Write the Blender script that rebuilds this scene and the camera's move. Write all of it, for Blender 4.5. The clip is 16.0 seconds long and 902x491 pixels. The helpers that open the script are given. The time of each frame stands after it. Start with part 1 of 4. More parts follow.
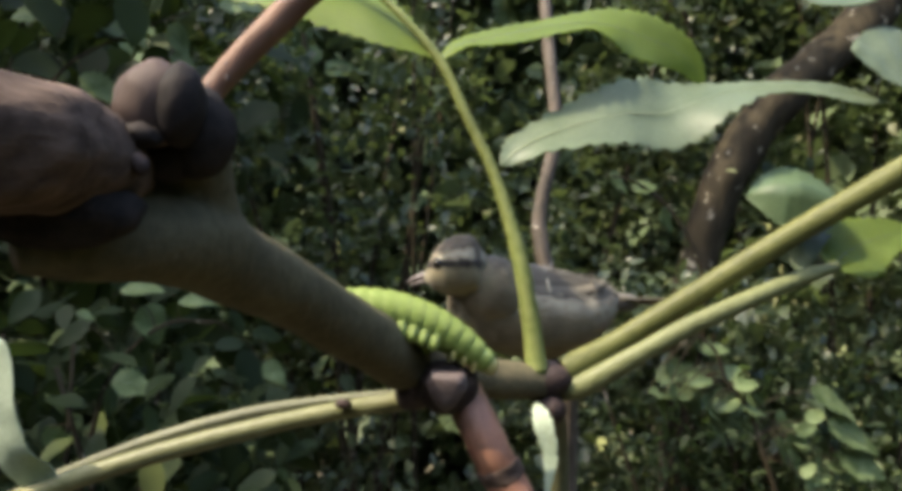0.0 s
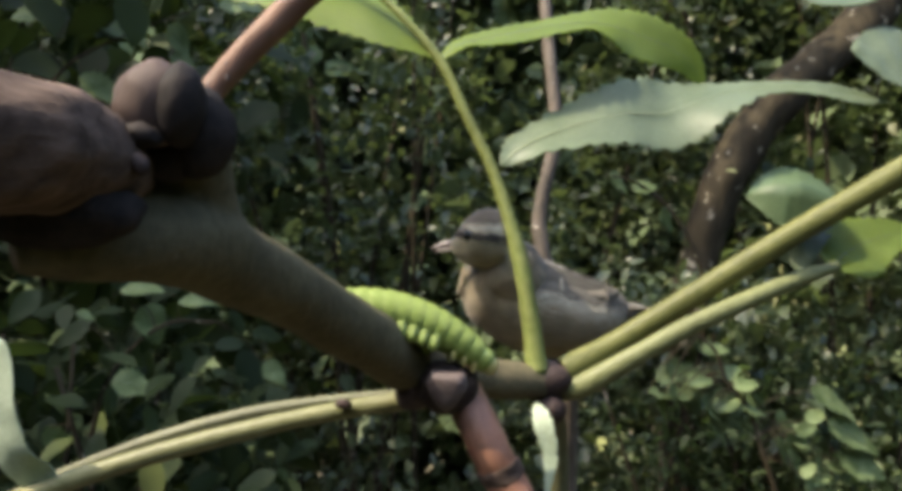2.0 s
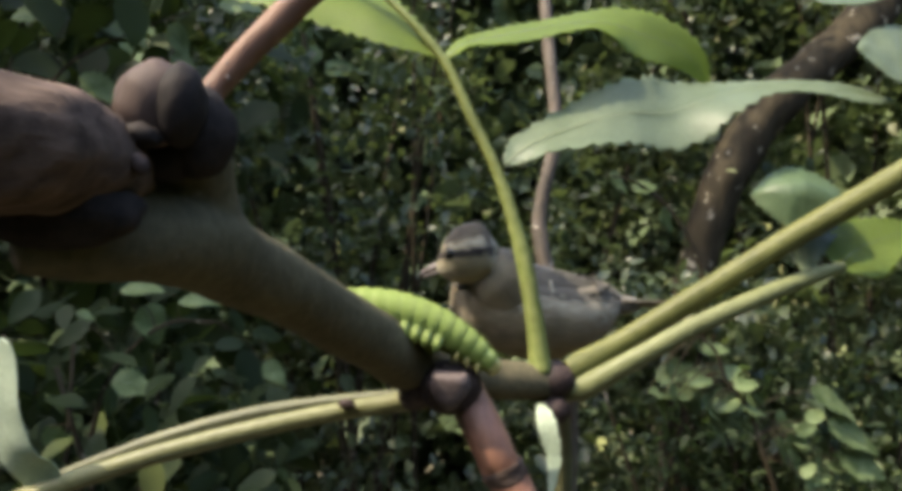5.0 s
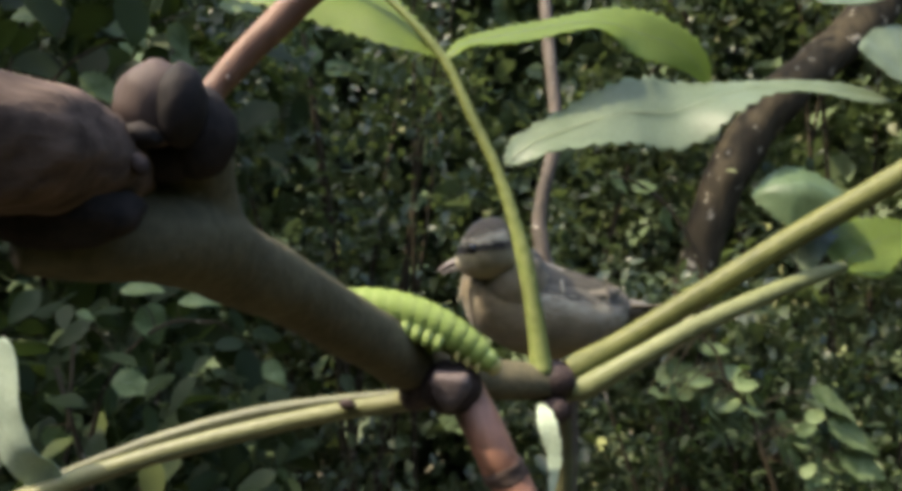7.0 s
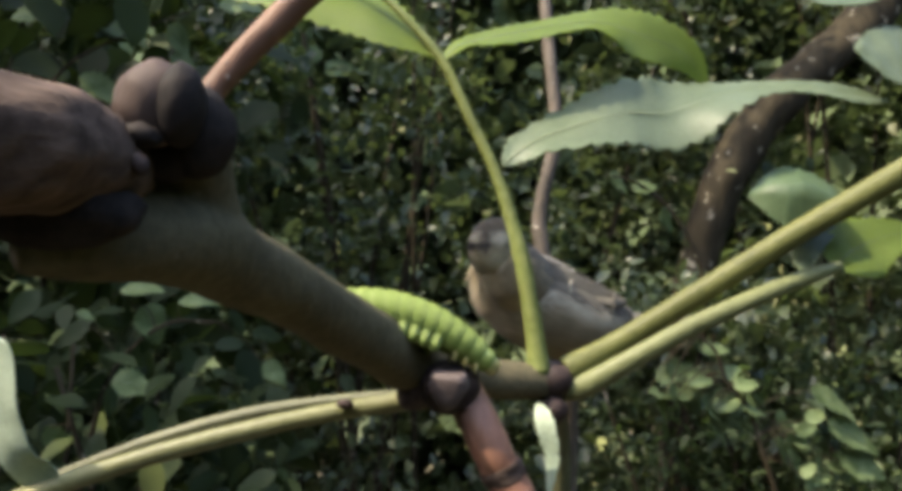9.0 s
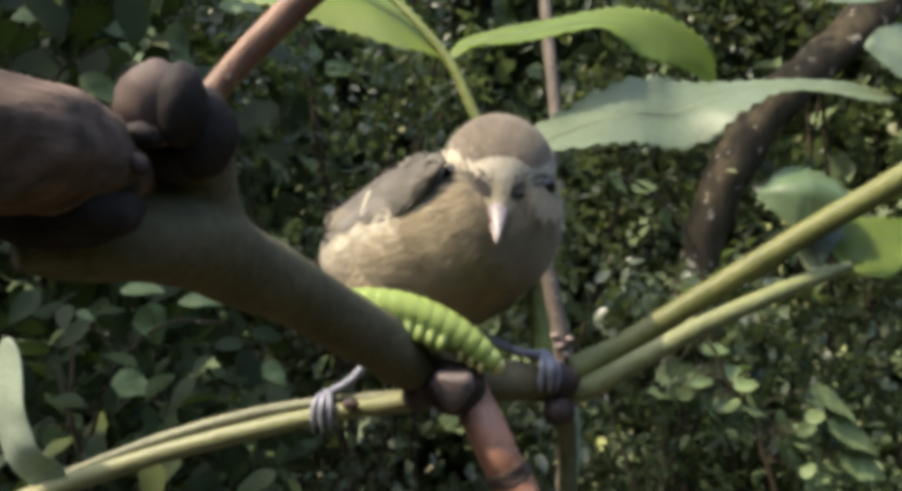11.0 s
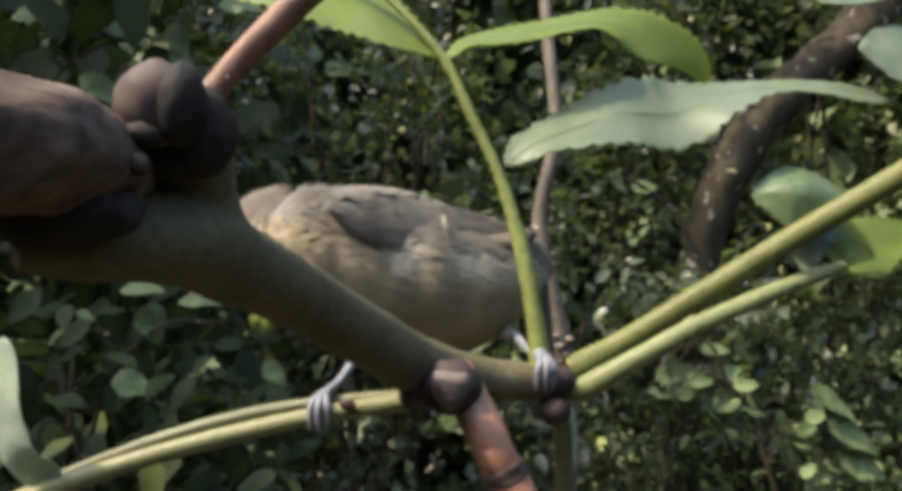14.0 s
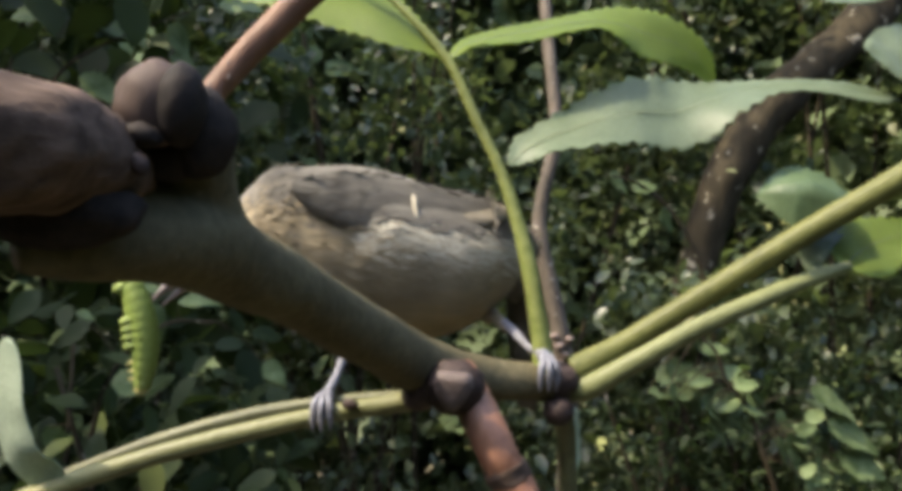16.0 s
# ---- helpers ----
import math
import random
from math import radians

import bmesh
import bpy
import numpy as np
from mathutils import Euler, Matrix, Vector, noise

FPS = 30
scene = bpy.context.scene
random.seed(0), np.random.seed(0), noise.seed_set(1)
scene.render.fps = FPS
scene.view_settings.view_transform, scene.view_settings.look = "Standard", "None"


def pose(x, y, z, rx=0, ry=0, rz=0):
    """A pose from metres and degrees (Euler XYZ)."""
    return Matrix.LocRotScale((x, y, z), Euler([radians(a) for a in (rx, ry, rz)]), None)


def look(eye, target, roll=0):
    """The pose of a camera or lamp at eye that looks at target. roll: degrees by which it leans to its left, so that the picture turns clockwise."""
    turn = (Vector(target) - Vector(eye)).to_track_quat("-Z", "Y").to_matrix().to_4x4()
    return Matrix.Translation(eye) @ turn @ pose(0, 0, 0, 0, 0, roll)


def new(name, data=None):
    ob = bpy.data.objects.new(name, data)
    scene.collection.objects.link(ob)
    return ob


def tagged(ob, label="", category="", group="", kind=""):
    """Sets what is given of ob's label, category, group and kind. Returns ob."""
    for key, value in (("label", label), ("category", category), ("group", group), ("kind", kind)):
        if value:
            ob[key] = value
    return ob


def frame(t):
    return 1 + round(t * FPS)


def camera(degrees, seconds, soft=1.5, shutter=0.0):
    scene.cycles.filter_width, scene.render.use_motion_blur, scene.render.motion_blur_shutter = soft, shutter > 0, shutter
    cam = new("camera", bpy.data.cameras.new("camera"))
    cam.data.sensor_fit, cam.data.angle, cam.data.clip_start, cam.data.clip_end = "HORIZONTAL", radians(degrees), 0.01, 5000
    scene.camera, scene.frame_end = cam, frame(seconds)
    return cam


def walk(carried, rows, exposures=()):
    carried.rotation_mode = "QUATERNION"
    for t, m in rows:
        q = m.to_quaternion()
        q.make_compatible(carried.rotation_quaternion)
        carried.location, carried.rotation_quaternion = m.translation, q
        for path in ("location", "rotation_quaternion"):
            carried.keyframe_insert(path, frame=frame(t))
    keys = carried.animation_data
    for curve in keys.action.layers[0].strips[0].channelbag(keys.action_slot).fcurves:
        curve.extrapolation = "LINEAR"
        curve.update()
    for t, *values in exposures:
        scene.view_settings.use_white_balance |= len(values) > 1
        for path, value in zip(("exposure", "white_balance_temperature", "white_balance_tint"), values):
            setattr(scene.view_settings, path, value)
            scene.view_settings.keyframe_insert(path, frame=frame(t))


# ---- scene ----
from mathutils import Quaternion

# A small bird takes a caterpillar from a twig. Camera fixed, close to the twig.
SECONDS = 16.0
EYE = (0.0, 0.0, 1.3)
cam = camera(60, SECONDS, soft=5.0, shutter=0.9)
STAND = look(EYE, (0.0, 1.0, 1.3))
walk(cam, [(0.0, STAND), (SECONDS, STAND)], [(0.0, 2.5, 6950, 10), (SECONDS, 2.5, 6950, 10)])

# ---- light ----
SUN_FROM = Vector((-0.52, -0.15, 0.80)).normalized()
world = bpy.data.worlds.new("sky")
scene.world = world
world.use_nodes = True
wn = world.node_tree.nodes
sky = wn.new("ShaderNodeTexSky")
sky.sky_type = "NISHITA"
sky.sun_disc = False
sky.sun_elevation = math.asin(SUN_FROM.z)
sky.sun_rotation = math.atan2(SUN_FROM.x, SUN_FROM.y)
sky.air_density, sky.dust_density = 1.0, 2.0
wn["Background"].inputs["Strength"].default_value = 0.15
world.node_tree.links.new(sky.outputs["Color"], wn["Background"].inputs["Color"])
sun_data = bpy.data.lights.new("sun", "SUN")
sun_data.energy, sun_data.angle, sun_data.color = 1.42, radians(0.5), (1.0, 0.91, 0.74)
sun = new("sun", sun_data)
sun.matrix_world = look(SUN_FROM * 20, (0, 0, 0))


# ---- materials ----
def nodes_of(name):
    m = bpy.data.materials.new(name)
    m.use_nodes = True
    nt = m.node_tree
    return m, nt, nt.nodes["Principled BSDF"]


def ramp(nt, stops):
    n = nt.nodes.new("ShaderNodeValToRGB")
    e = n.color_ramp.elements
    while len(e) < len(stops):
        e.new(0.5)
    for el, (p, c) in zip(e, stops):
        el.position, el.color = p, (*c, 1)
    return n


def noise_tex(nt, scale, detail=4, stretch=None, coord="Object", rough=0.55):
    tc = nt.nodes.new("ShaderNodeTexCoord")
    n = nt.nodes.new("ShaderNodeTexNoise")
    n.inputs["Scale"].default_value, n.inputs["Detail"].default_value, n.inputs["Roughness"].default_value = scale, detail, rough
    if stretch:
        mp = nt.nodes.new("ShaderNodeMapping")
        mp.inputs["Scale"].default_value = stretch
        nt.links.new(tc.outputs[coord], mp.inputs["Vector"])
        nt.links.new(mp.outputs["Vector"], n.inputs["Vector"])
    else:
        nt.links.new(tc.outputs[coord], n.inputs["Vector"])
    return n


def mix_rgb(nt, fac, a, b, mode="MIX"):
    n = nt.nodes.new("ShaderNodeMix")
    n.data_type, n.blend_type = "RGBA", mode
    for sock, v in ((n.inputs[0], fac), (n.inputs[6], a), (n.inputs[7], b)):
        if isinstance(v, (int, float)):
            sock.default_value = v
        elif isinstance(v, tuple):
            sock.default_value = (*v, 1)
        else:
            nt.links.new(v, sock)
    return n.outputs[2]


def bump(nt, bsdf, height, strength, dist):
    b = nt.nodes.new("ShaderNodeBump")
    b.inputs["Strength"].default_value, b.inputs["Distance"].default_value = strength, dist
    nt.links.new(height, b.inputs["Height"])
    nt.links.new(b.outputs["Normal"], bsdf.inputs["Normal"])


def grained(name, dark, light, scale, rough=0.6, stretch=None, spots=None, relief=0.0004, coarse=None, sheen=0.0, spec=0.5):
    """Two scales of noise between two colours, with relief; spots: (colour, threshold)."""
    m, nt, b = nodes_of(name)
    fine = noise_tex(nt, scale, 5, stretch)
    r1 = ramp(nt, [(0.3, dark), (0.7, light)])
    nt.links.new(fine.outputs["Fac"], r1.inputs["Fac"])
    big = noise_tex(nt, coarse or scale * 0.12, 3)
    r2 = ramp(nt, [(0.3, (0.72, 0.72, 0.72)), (0.7, (1.12, 1.12, 1.12))])
    nt.links.new(big.outputs["Fac"], r2.inputs["Fac"])
    col = mix_rgb(nt, 1.0, r1.outputs["Color"], r2.outputs["Color"], "MULTIPLY")
    if spots:
        sp = noise_tex(nt, scale * 0.9, 2)
        r3 = ramp(nt, [(spots[1], (0, 0, 0)), (spots[1] + 0.06, (1, 1, 1))])
        nt.links.new(sp.outputs["Fac"], r3.inputs["Fac"])
        col = mix_rgb(nt, r3.outputs["Color"], col, spots[0])
    nt.links.new(col, b.inputs["Base Color"])
    b.inputs["Roughness"].default_value = rough
    b.inputs["Specular IOR Level"].default_value = spec
    b.inputs["Sheen Weight"].default_value = sheen
    bump(nt, b, fine.outputs["Fac"], 0.6, relief)
    return m


def leafy(name, dark, light, glow, rough=0.4, per_island=False, scale=90, thin=0.4, spec=0.4):
    """Leaf blade: gloss above, light through it."""
    m, nt, b = nodes_of(name)
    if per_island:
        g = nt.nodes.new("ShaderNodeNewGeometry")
        # sun flecks are put into the colour: a few leaves far paler than the rest
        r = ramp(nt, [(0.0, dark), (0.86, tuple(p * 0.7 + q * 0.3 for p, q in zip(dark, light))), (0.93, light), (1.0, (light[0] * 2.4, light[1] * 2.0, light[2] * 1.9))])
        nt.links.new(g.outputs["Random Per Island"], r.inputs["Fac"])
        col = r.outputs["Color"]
    else:
        n = noise_tex(nt, scale, 4)
        r = ramp(nt, [(0.32, dark), (0.68, light)])
        nt.links.new(n.outputs["Fac"], r.inputs["Fac"])
        fine = noise_tex(nt, scale * 14, 3)
        r2 = ramp(nt, [(0.35, (0.8, 0.8, 0.8)), (0.65, (1.1, 1.1, 1.1))])
        nt.links.new(fine.outputs["Fac"], r2.inputs["Fac"])
        col = mix_rgb(nt, 1.0, r.outputs["Color"], r2.outputs["Color"], "MULTIPLY")
        bump(nt, b, fine.outputs["Fac"], 0.4, 0.0003)
    nt.links.new(col, b.inputs["Base Color"])
    b.inputs["Roughness"].default_value = rough
    b.inputs["Specular IOR Level"].default_value = spec
    tr = nt.nodes.new("ShaderNodeBsdfTranslucent")
    tr.inputs["Color"].default_value = (*glow, 1)
    mx = nt.nodes.new("ShaderNodeMixShader")
    mx.inputs["Fac"].default_value = thin
    out = nt.nodes["Material Output"]
    nt.links.new(b.outputs["BSDF"], mx.inputs[1])
    nt.links.new(tr.outputs["BSDF"], mx.inputs[2])
    nt.links.new(mx.outputs["Shader"], out.inputs["Surface"])
    return m


M_TWIG = grained("olive_twig_bark", (0.081, 0.070, 0.038), (0.122, 0.104, 0.058), 700, 0.75, (1, 1, 1), ((0.13, 0.115, 0.075), 0.68), spec=0.18)
M_OLD = grained("brown_bark", (0.042, 0.028, 0.020), (0.135, 0.092, 0.068), 420, 0.8, (0.07, 1, 1), ((0.032, 0.022, 0.017), 0.66), 0.0012, spec=0.15)
M_BUDB = grained("brown_bud_skin", (0.058, 0.039, 0.031), (0.105, 0.072, 0.057), 260, 0.7, (1, 1, 0.4), None, 0.0004, spec=0.2)
M_BUD = grained("bud_scale", (0.022, 0.015, 0.013), (0.07, 0.046, 0.038), 900, 0.65, spec=0.2)
# near-black skin: shade beside the bud and under the wood is put into it
M_DARKSHADE = grained("blackish_scale_and_shade", (0.012, 0.010, 0.009), (0.030, 0.023, 0.019), 700, 0.75, spec=0.15)
M_SCAR = grained("leaf_scar", (0.081, 0.057, 0.048), (0.131, 0.096, 0.083), 900, 0.7)
M_NODULE = grained("pale_growth", (0.14, 0.098, 0.080), (0.225, 0.165, 0.138), 900, 0.7)
M_STALK = grained("pale_stalk", (0.138, 0.141, 0.059), (0.192, 0.190, 0.088), 500, 0.45, (1, 1, 1), spec=0.25)
M_STALKC = grained("pale_green_stalk", (0.123, 0.134, 0.053), (0.172, 0.182, 0.079), 500, 0.5, spec=0.25)
M_STALKY = grained("yellow_green_stalk", (0.083, 0.088, 0.024), (0.131, 0.133, 0.040), 500, 0.5, spec=0.25)
M_STALKG = grained("green_stalk", (0.120, 0.145, 0.036), (0.190, 0.209, 0.065), 500, 0.45, spec=0.25)
M_STALKO = grained("olive_stalk", (0.072, 0.072, 0.031), (0.115, 0.115, 0.049), 500, 0.55)
M_RED = grained("red_brown_shoot", (0.19, 0.083, 0.046), (0.30, 0.145, 0.085), 420, 0.55, (1, 1, 0.3), ((0.20, 0.10, 0.06), 0.62), 0.0007)
M_REDD = grained("orange_brown_shoot", (0.13, 0.062, 0.034), (0.21, 0.108, 0.062), 420, 0.6, (1, 1, 0.3), ((0.13, 0.07, 0.04), 0.62), 0.0007, spec=0.3)
M_LEAF = leafy("leaflet_green", (0.14, 0.20, 0.035), (0.20, 0.265, 0.055), (0.40, 0.52, 0.09), 0.5, thin=0.55)
M_LEAFP = leafy("leaflet_pale", (0.115, 0.152, 0.087), (0.161, 0.202, 0.12), (0.20, 0.32, 0.08), 0.45, thin=0.3)
M_LEAFM = leafy("leaflet_mid_green", (0.080, 0.125, 0.058), (0.118, 0.170, 0.082), (0.18, 0.30, 0.08), 0.45, thin=0.3)
M_LEAFW = leafy("leaflet_whitish", (0.365, 0.446, 0.317), (0.472, 0.553, 0.405), (0.26, 0.36, 0.14), 0.45, thin=0.3)
M_VEIN = grained("leaf_vein", (0.24, 0.29, 0.15), (0.31, 0.36, 0.19), 400, 0.5)
M_GRUB = grained("caterpillar_skin", (0.156, 0.215, 0.038), (0.234, 0.287, 0.078), 300, 0.6, None, ((0.40, 0.47, 0.20), 0.64), 0.0005, spec=0.3)
M_GRUBH = grained("caterpillar_head", (0.32, 0.29, 0.09), (0.42, 0.38, 0.14), 900, 0.35)
M_BACK = grained("grey_feather", (0.093, 0.082, 0.065), (0.131, 0.117, 0.093), 420, 0.85, (0.25, 1, 1), None, 0.0006, sheen=0.2, spec=0.2)
M_PALE = grained("pale_feather", (0.202, 0.161, 0.098), (0.281, 0.229, 0.146), 420, 0.85, (0.25, 1, 1), None, 0.0006, sheen=0.2, spec=0.2)
M_CROWN = grained("crown_feather", (0.099, 0.078, 0.054), (0.142, 0.115, 0.083), 420, 0.85, (0.25, 1, 1), None, 0.0006, sheen=0.1, spec=0.2)
M_WING = grained("wing_feather", (0.108, 0.093, 0.067), (0.158, 0.135, 0.100), 500, 0.7, (0.15, 1, 1), None, 0.0004, spec=0.3)
M_CHEEK = grained("cheek_feather", (0.303, 0.263, 0.165), (0.408, 0.358, 0.230), 420, 0.85, (0.25, 1, 1), None, 0.0006, sheen=0.2, spec=0.2)
M_COLLAR = grained("collar_feather", (0.075, 0.06, 0.046), (0.13, 0.107, 0.085), 500, 0.8, spec=0.2)
M_WHITE = grained("white_feather", (0.372, 0.332, 0.245), (0.479, 0.431, 0.326), 500, 0.85, (0.25, 1, 1), spec=0.2)
M_STRIPE = grained("black_feather", (0.025, 0.022, 0.019), (0.065, 0.055, 0.048), 500, 0.75, spec=0.2)
M_EYE = grained("eye_gloss", (0.008, 0.007, 0.006), (0.014, 0.012, 0.010), 300, 0.08)
M_BEAK = grained("beak_horn", (0.140, 0.115, 0.108), (0.238, 0.196, 0.180), 700, 0.35)
M_FOOT = grained("blue_grey_scales", (0.10, 0.10, 0.115), (0.24, 0.24, 0.27), 1600, 0.5)
M_SOIL = grained("leaf_litter", (0.062, 0.055, 0.035), (0.155, 0.132, 0.085), 14, 0.9, None, ((0.05, 0.07, 0.02), 0.6), 0.02)
# dark bark with pale spots: broken sunlight on the trunk is painted in
M_TRUNK = grained("trunk_bark", (0.023, 0.018, 0.010), (0.057, 0.045, 0.025), 60, 0.85, (1, 1, 0.25), ((0.25, 0.22, 0.16), 0.64), 0.005, spec=0.2)
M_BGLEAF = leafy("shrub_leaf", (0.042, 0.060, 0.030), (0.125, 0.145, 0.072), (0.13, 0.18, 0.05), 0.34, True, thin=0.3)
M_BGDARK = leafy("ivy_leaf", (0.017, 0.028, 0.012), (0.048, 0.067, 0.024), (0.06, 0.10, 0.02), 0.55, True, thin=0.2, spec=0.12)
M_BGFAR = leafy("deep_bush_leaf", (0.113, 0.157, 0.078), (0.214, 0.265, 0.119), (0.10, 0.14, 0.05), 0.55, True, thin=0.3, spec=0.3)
# paler than the shrubs: sun on the sprigs is partly put into the colour
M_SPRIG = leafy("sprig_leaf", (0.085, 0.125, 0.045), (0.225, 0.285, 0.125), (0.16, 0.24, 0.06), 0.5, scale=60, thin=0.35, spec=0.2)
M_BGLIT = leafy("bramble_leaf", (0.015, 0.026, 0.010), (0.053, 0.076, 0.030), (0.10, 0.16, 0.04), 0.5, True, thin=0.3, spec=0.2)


# ---- mesh helpers ----
def mesh_ob(name, bm, mat, smooth=True):
    bmesh.ops.recalc_face_normals(bm, faces=bm.faces)
    me = bpy.data.meshes.new(name)
    bm.to_mesh(me)
    bm.free()
    me.materials.append(mat)
    if smooth:
        me.polygons.foreach_set("use_smooth", [True] * len(me.polygons))
    return new(name, me)


def part(name, bm, mat, parent, label=""):
    ob = mesh_ob(name, bm, mat)
    ob.parent = parent
    return tagged(ob, label) if label else ob


def empty(name, place=(0, 0, 0)):
    e = new(name)
    e.empty_display_size = 0.01
    e.location = place
    return e


def spline(pts, per=8):
    """Smooth line through the points, even where they are unevenly spaced; items may hold extra values after x, y, z."""
    p = [np.array(q, float) for q in pts]
    p = [2 * p[0] - p[1]] + p + [2 * p[-1] - p[-2]]
    d = [max(float(np.linalg.norm((b - a)[:3])), 1e-6) for a, b in zip(p, p[1:])]
    v = [None] + [((p[i] - p[i - 1]) / d[i - 1] * d[i] + (p[i + 1] - p[i]) / d[i] * d[i - 1]) / (d[i - 1] + d[i]) for i in range(1, len(p) - 1)]
    out = []
    for i in range(1, len(p) - 2):
        a, b, m, n = p[i], p[i + 1], v[i] * d[i], v[i + 1] * d[i]
        for k in range(per):
            u = k / per
            out.append(a * (2 * u ** 3 - 3 * u * u + 1) + m * (u ** 3 - 2 * u * u + u) + b * (3 * u * u - 2 * u ** 3) + n * (u ** 3 - u * u))
    out.append(p[-2])
    return out


def tube(pts, per=8, n=14, flat=1.0, lump=0.0, lump_scale=60.0, bm=None):
    """Closed tube through (x, y, z, radius) points, with uneven skin."""
    bm = bm or bmesh.new()
    s = spline(pts, per)
    up, rings = Vector((0.13, 0.2, 0.97)), []
    for i, q in enumerate(s):
        c = Vector(q[:3])
        t = (Vector(s[min(i + 1, len(s) - 1)][:3]) - Vector(s[max(i - 1, 0)][:3])).normalized()
        side = t.cross(up).normalized()
        up = side.cross(t).normalized()
        ring = []
        for k in range(n):
            a = 2 * math.pi * k / n
            d = side * math.cos(a) + up * math.sin(a) * flat
            rad = max(q[3], 1e-5)
            rad *= 1 + lump * noise.noise((c + d * rad) * lump_scale)
            ring.append(bm.verts.new(c + d * rad))
        rings.append(ring)
    for a, b in zip(rings, rings[1:]):
        for k in range(n):
            bm.faces.new((a[k], a[(k + 1) % n], b[(k + 1) % n], b[k]))
    bm.faces.new(rings[0])
    bm.faces.new(rings[-1])
    return bm


def loft(stations, n=24, per=4, rough=0.0):
    """Body along x: stations (x, z, half width, half height), closed to points at both ends."""
    bm = bmesh.new()
    s = spline([(a, 0, b, c, d) for a, b, c, d in stations], per)
    rings = []
    for x, _, z, w, h in s:
        ring = []
        for k in range(n):
            a = 2 * math.pi * k / n
            v = Vector((x, max(w, 1e-5) * math.cos(a), z + max(h, 1e-5) * math.sin(a)))
            if rough:
                v += (v - Vector((x, 0, z))) * rough * noise.noise(v * 300)
            ring.append(bm.verts.new(v))
        rings.append(ring)
    for a, b in zip(rings, rings[1:]):
        for k in range(n):
            bm.faces.new((a[k], a[(k + 1) % n], b[(k + 1) % n], b[k]))
    bm.faces.new(rings[0])
    bm.faces.new(rings[-1])
    return bm


def ellipsoid(centre, radii, turn=(0, 0, 0), n=20, lump=0.0):
    bm = bmesh.new()
    bmesh.ops.create_uvsphere(bm, u_segments=n, v_segments=max(8, n * 2 // 3), radius=1)
    m = pose(*centre, *turn) @ Matrix.Diagonal((*radii, 1))
    for v in bm.verts:
        v.co = v.co * (1 + lump * noise.noise(v.co * 2.3))
    bmesh.ops.transform(bm, matrix=m, verts=bm.verts)
    return bm


def shield(centre, w, h, deep, turn=(0, 0, 0)):
    """Flat shield with a rounded rim, facing south."""
    bm = bmesh.new()
    rings = []
    for y, k in ((0.0, 1.0), (-0.6, 0.96), (-0.9, 0.82), (-1.0, 0.5)):
        ring = []
        for i in range(20):
            a = 2 * math.pi * i / 20
            x, z = math.cos(a), math.sin(a)
            z = min(z, 0.62) if z > 0 else z * 1.15
            x *= 1.0 if z > -0.2 else 0.92 + 0.3 * (z + 0.2)
            ring.append(bm.verts.new((x * w * k, y * deep, z * h * k)))
        rings.append(ring)
    for a, b in zip(rings, rings[1:]):
        for i in range(20):
            bm.faces.new((a[i], a[(i + 1) % 20], b[(i + 1) % 20], b[i]))
    bm.faces.new(rings[0])
    bm.faces.new(rings[-1])
    bmesh.ops.transform(bm, matrix=pose(*centre, *turn), verts=bm.verts)
    return bm


def leaflet(name, parent, pts, half, tilts, mat, label="", teeth=22, droop=0.06, vein=True, blunt=0.5, bite=0.2, taper=0.75):
    """Serrated leaflet along (x, y, z) midrib points; half: greatest half width; tilts: degrees along
    the rib, 90 stands square to the north, 0 runs away northwards."""
    rows = 92
    s = spline([(*p, tl) for p, tl in zip(pts, tilts)], 36)
    s = [s[round(i * (len(s) - 1) / rows)] for i in range(rows + 1)]
    bm = bmesh.new()
    grid = []
    cross = 5
    way = 1 if pts[-1][0] >= pts[0][0] else -1
    for i, q in enumerate(s):
        u = i / rows
        c = Vector(q[:3])
        t = (Vector(s[min(i + 1, rows)][:3]) - Vector(s[max(i - 1, 0)][:3])).normalized()
        a = radians(q[3])
        v = Vector((-t.z, 0, t.x)) * way
        w = Vector((0, 1, 0)) * math.cos(a) + v.normalized() * math.sin(a)
        w = (w - t * w.dot(t)).normalized()
        nrm = t.cross(w).normalized()
        wid = half * math.sin(math.pi * min(1, u ** (0.62 + 0.2 * blunt))) ** taper + half * 0.02
        saw = (u * teeth) % 1.0
        row = []
        for k in range(-cross, cross + 1):
            f = math.copysign((0, 0.3, 0.6, 0.86, 0.95, 1.0)[abs(k)], k)
            edge = 1 + (bite * (0.6 - saw) if abs(k) == cross else 0)
            wob = 0.07 * half * noise.noise(Vector((u * 5, f * 2, half * 900)))
            row.append(bm.verts.new(c + w * f * wid * edge + nrm * (wob - droop * wid * (1 - abs(f)) * 0.8)))
        grid.append(row)
    for a, b in zip(grid, grid[1:]):
        for k in range(2 * cross):
            bm.faces.new((a[k], a[k + 1], b[k + 1], b[k]))
    ob = part(name, bm, mat, parent, label)
    sol = ob.modifiers.new("thickness", "SOLIDIFY")
    sol.thickness = 0.00018
    if vein:
        part("midrib", tube([(*q[:3], half * (0.013 * (1 - i / 11) + 0.003)) for i, q in enumerate(s[::8])], 2, 6), M_VEIN, ob)
    return ob


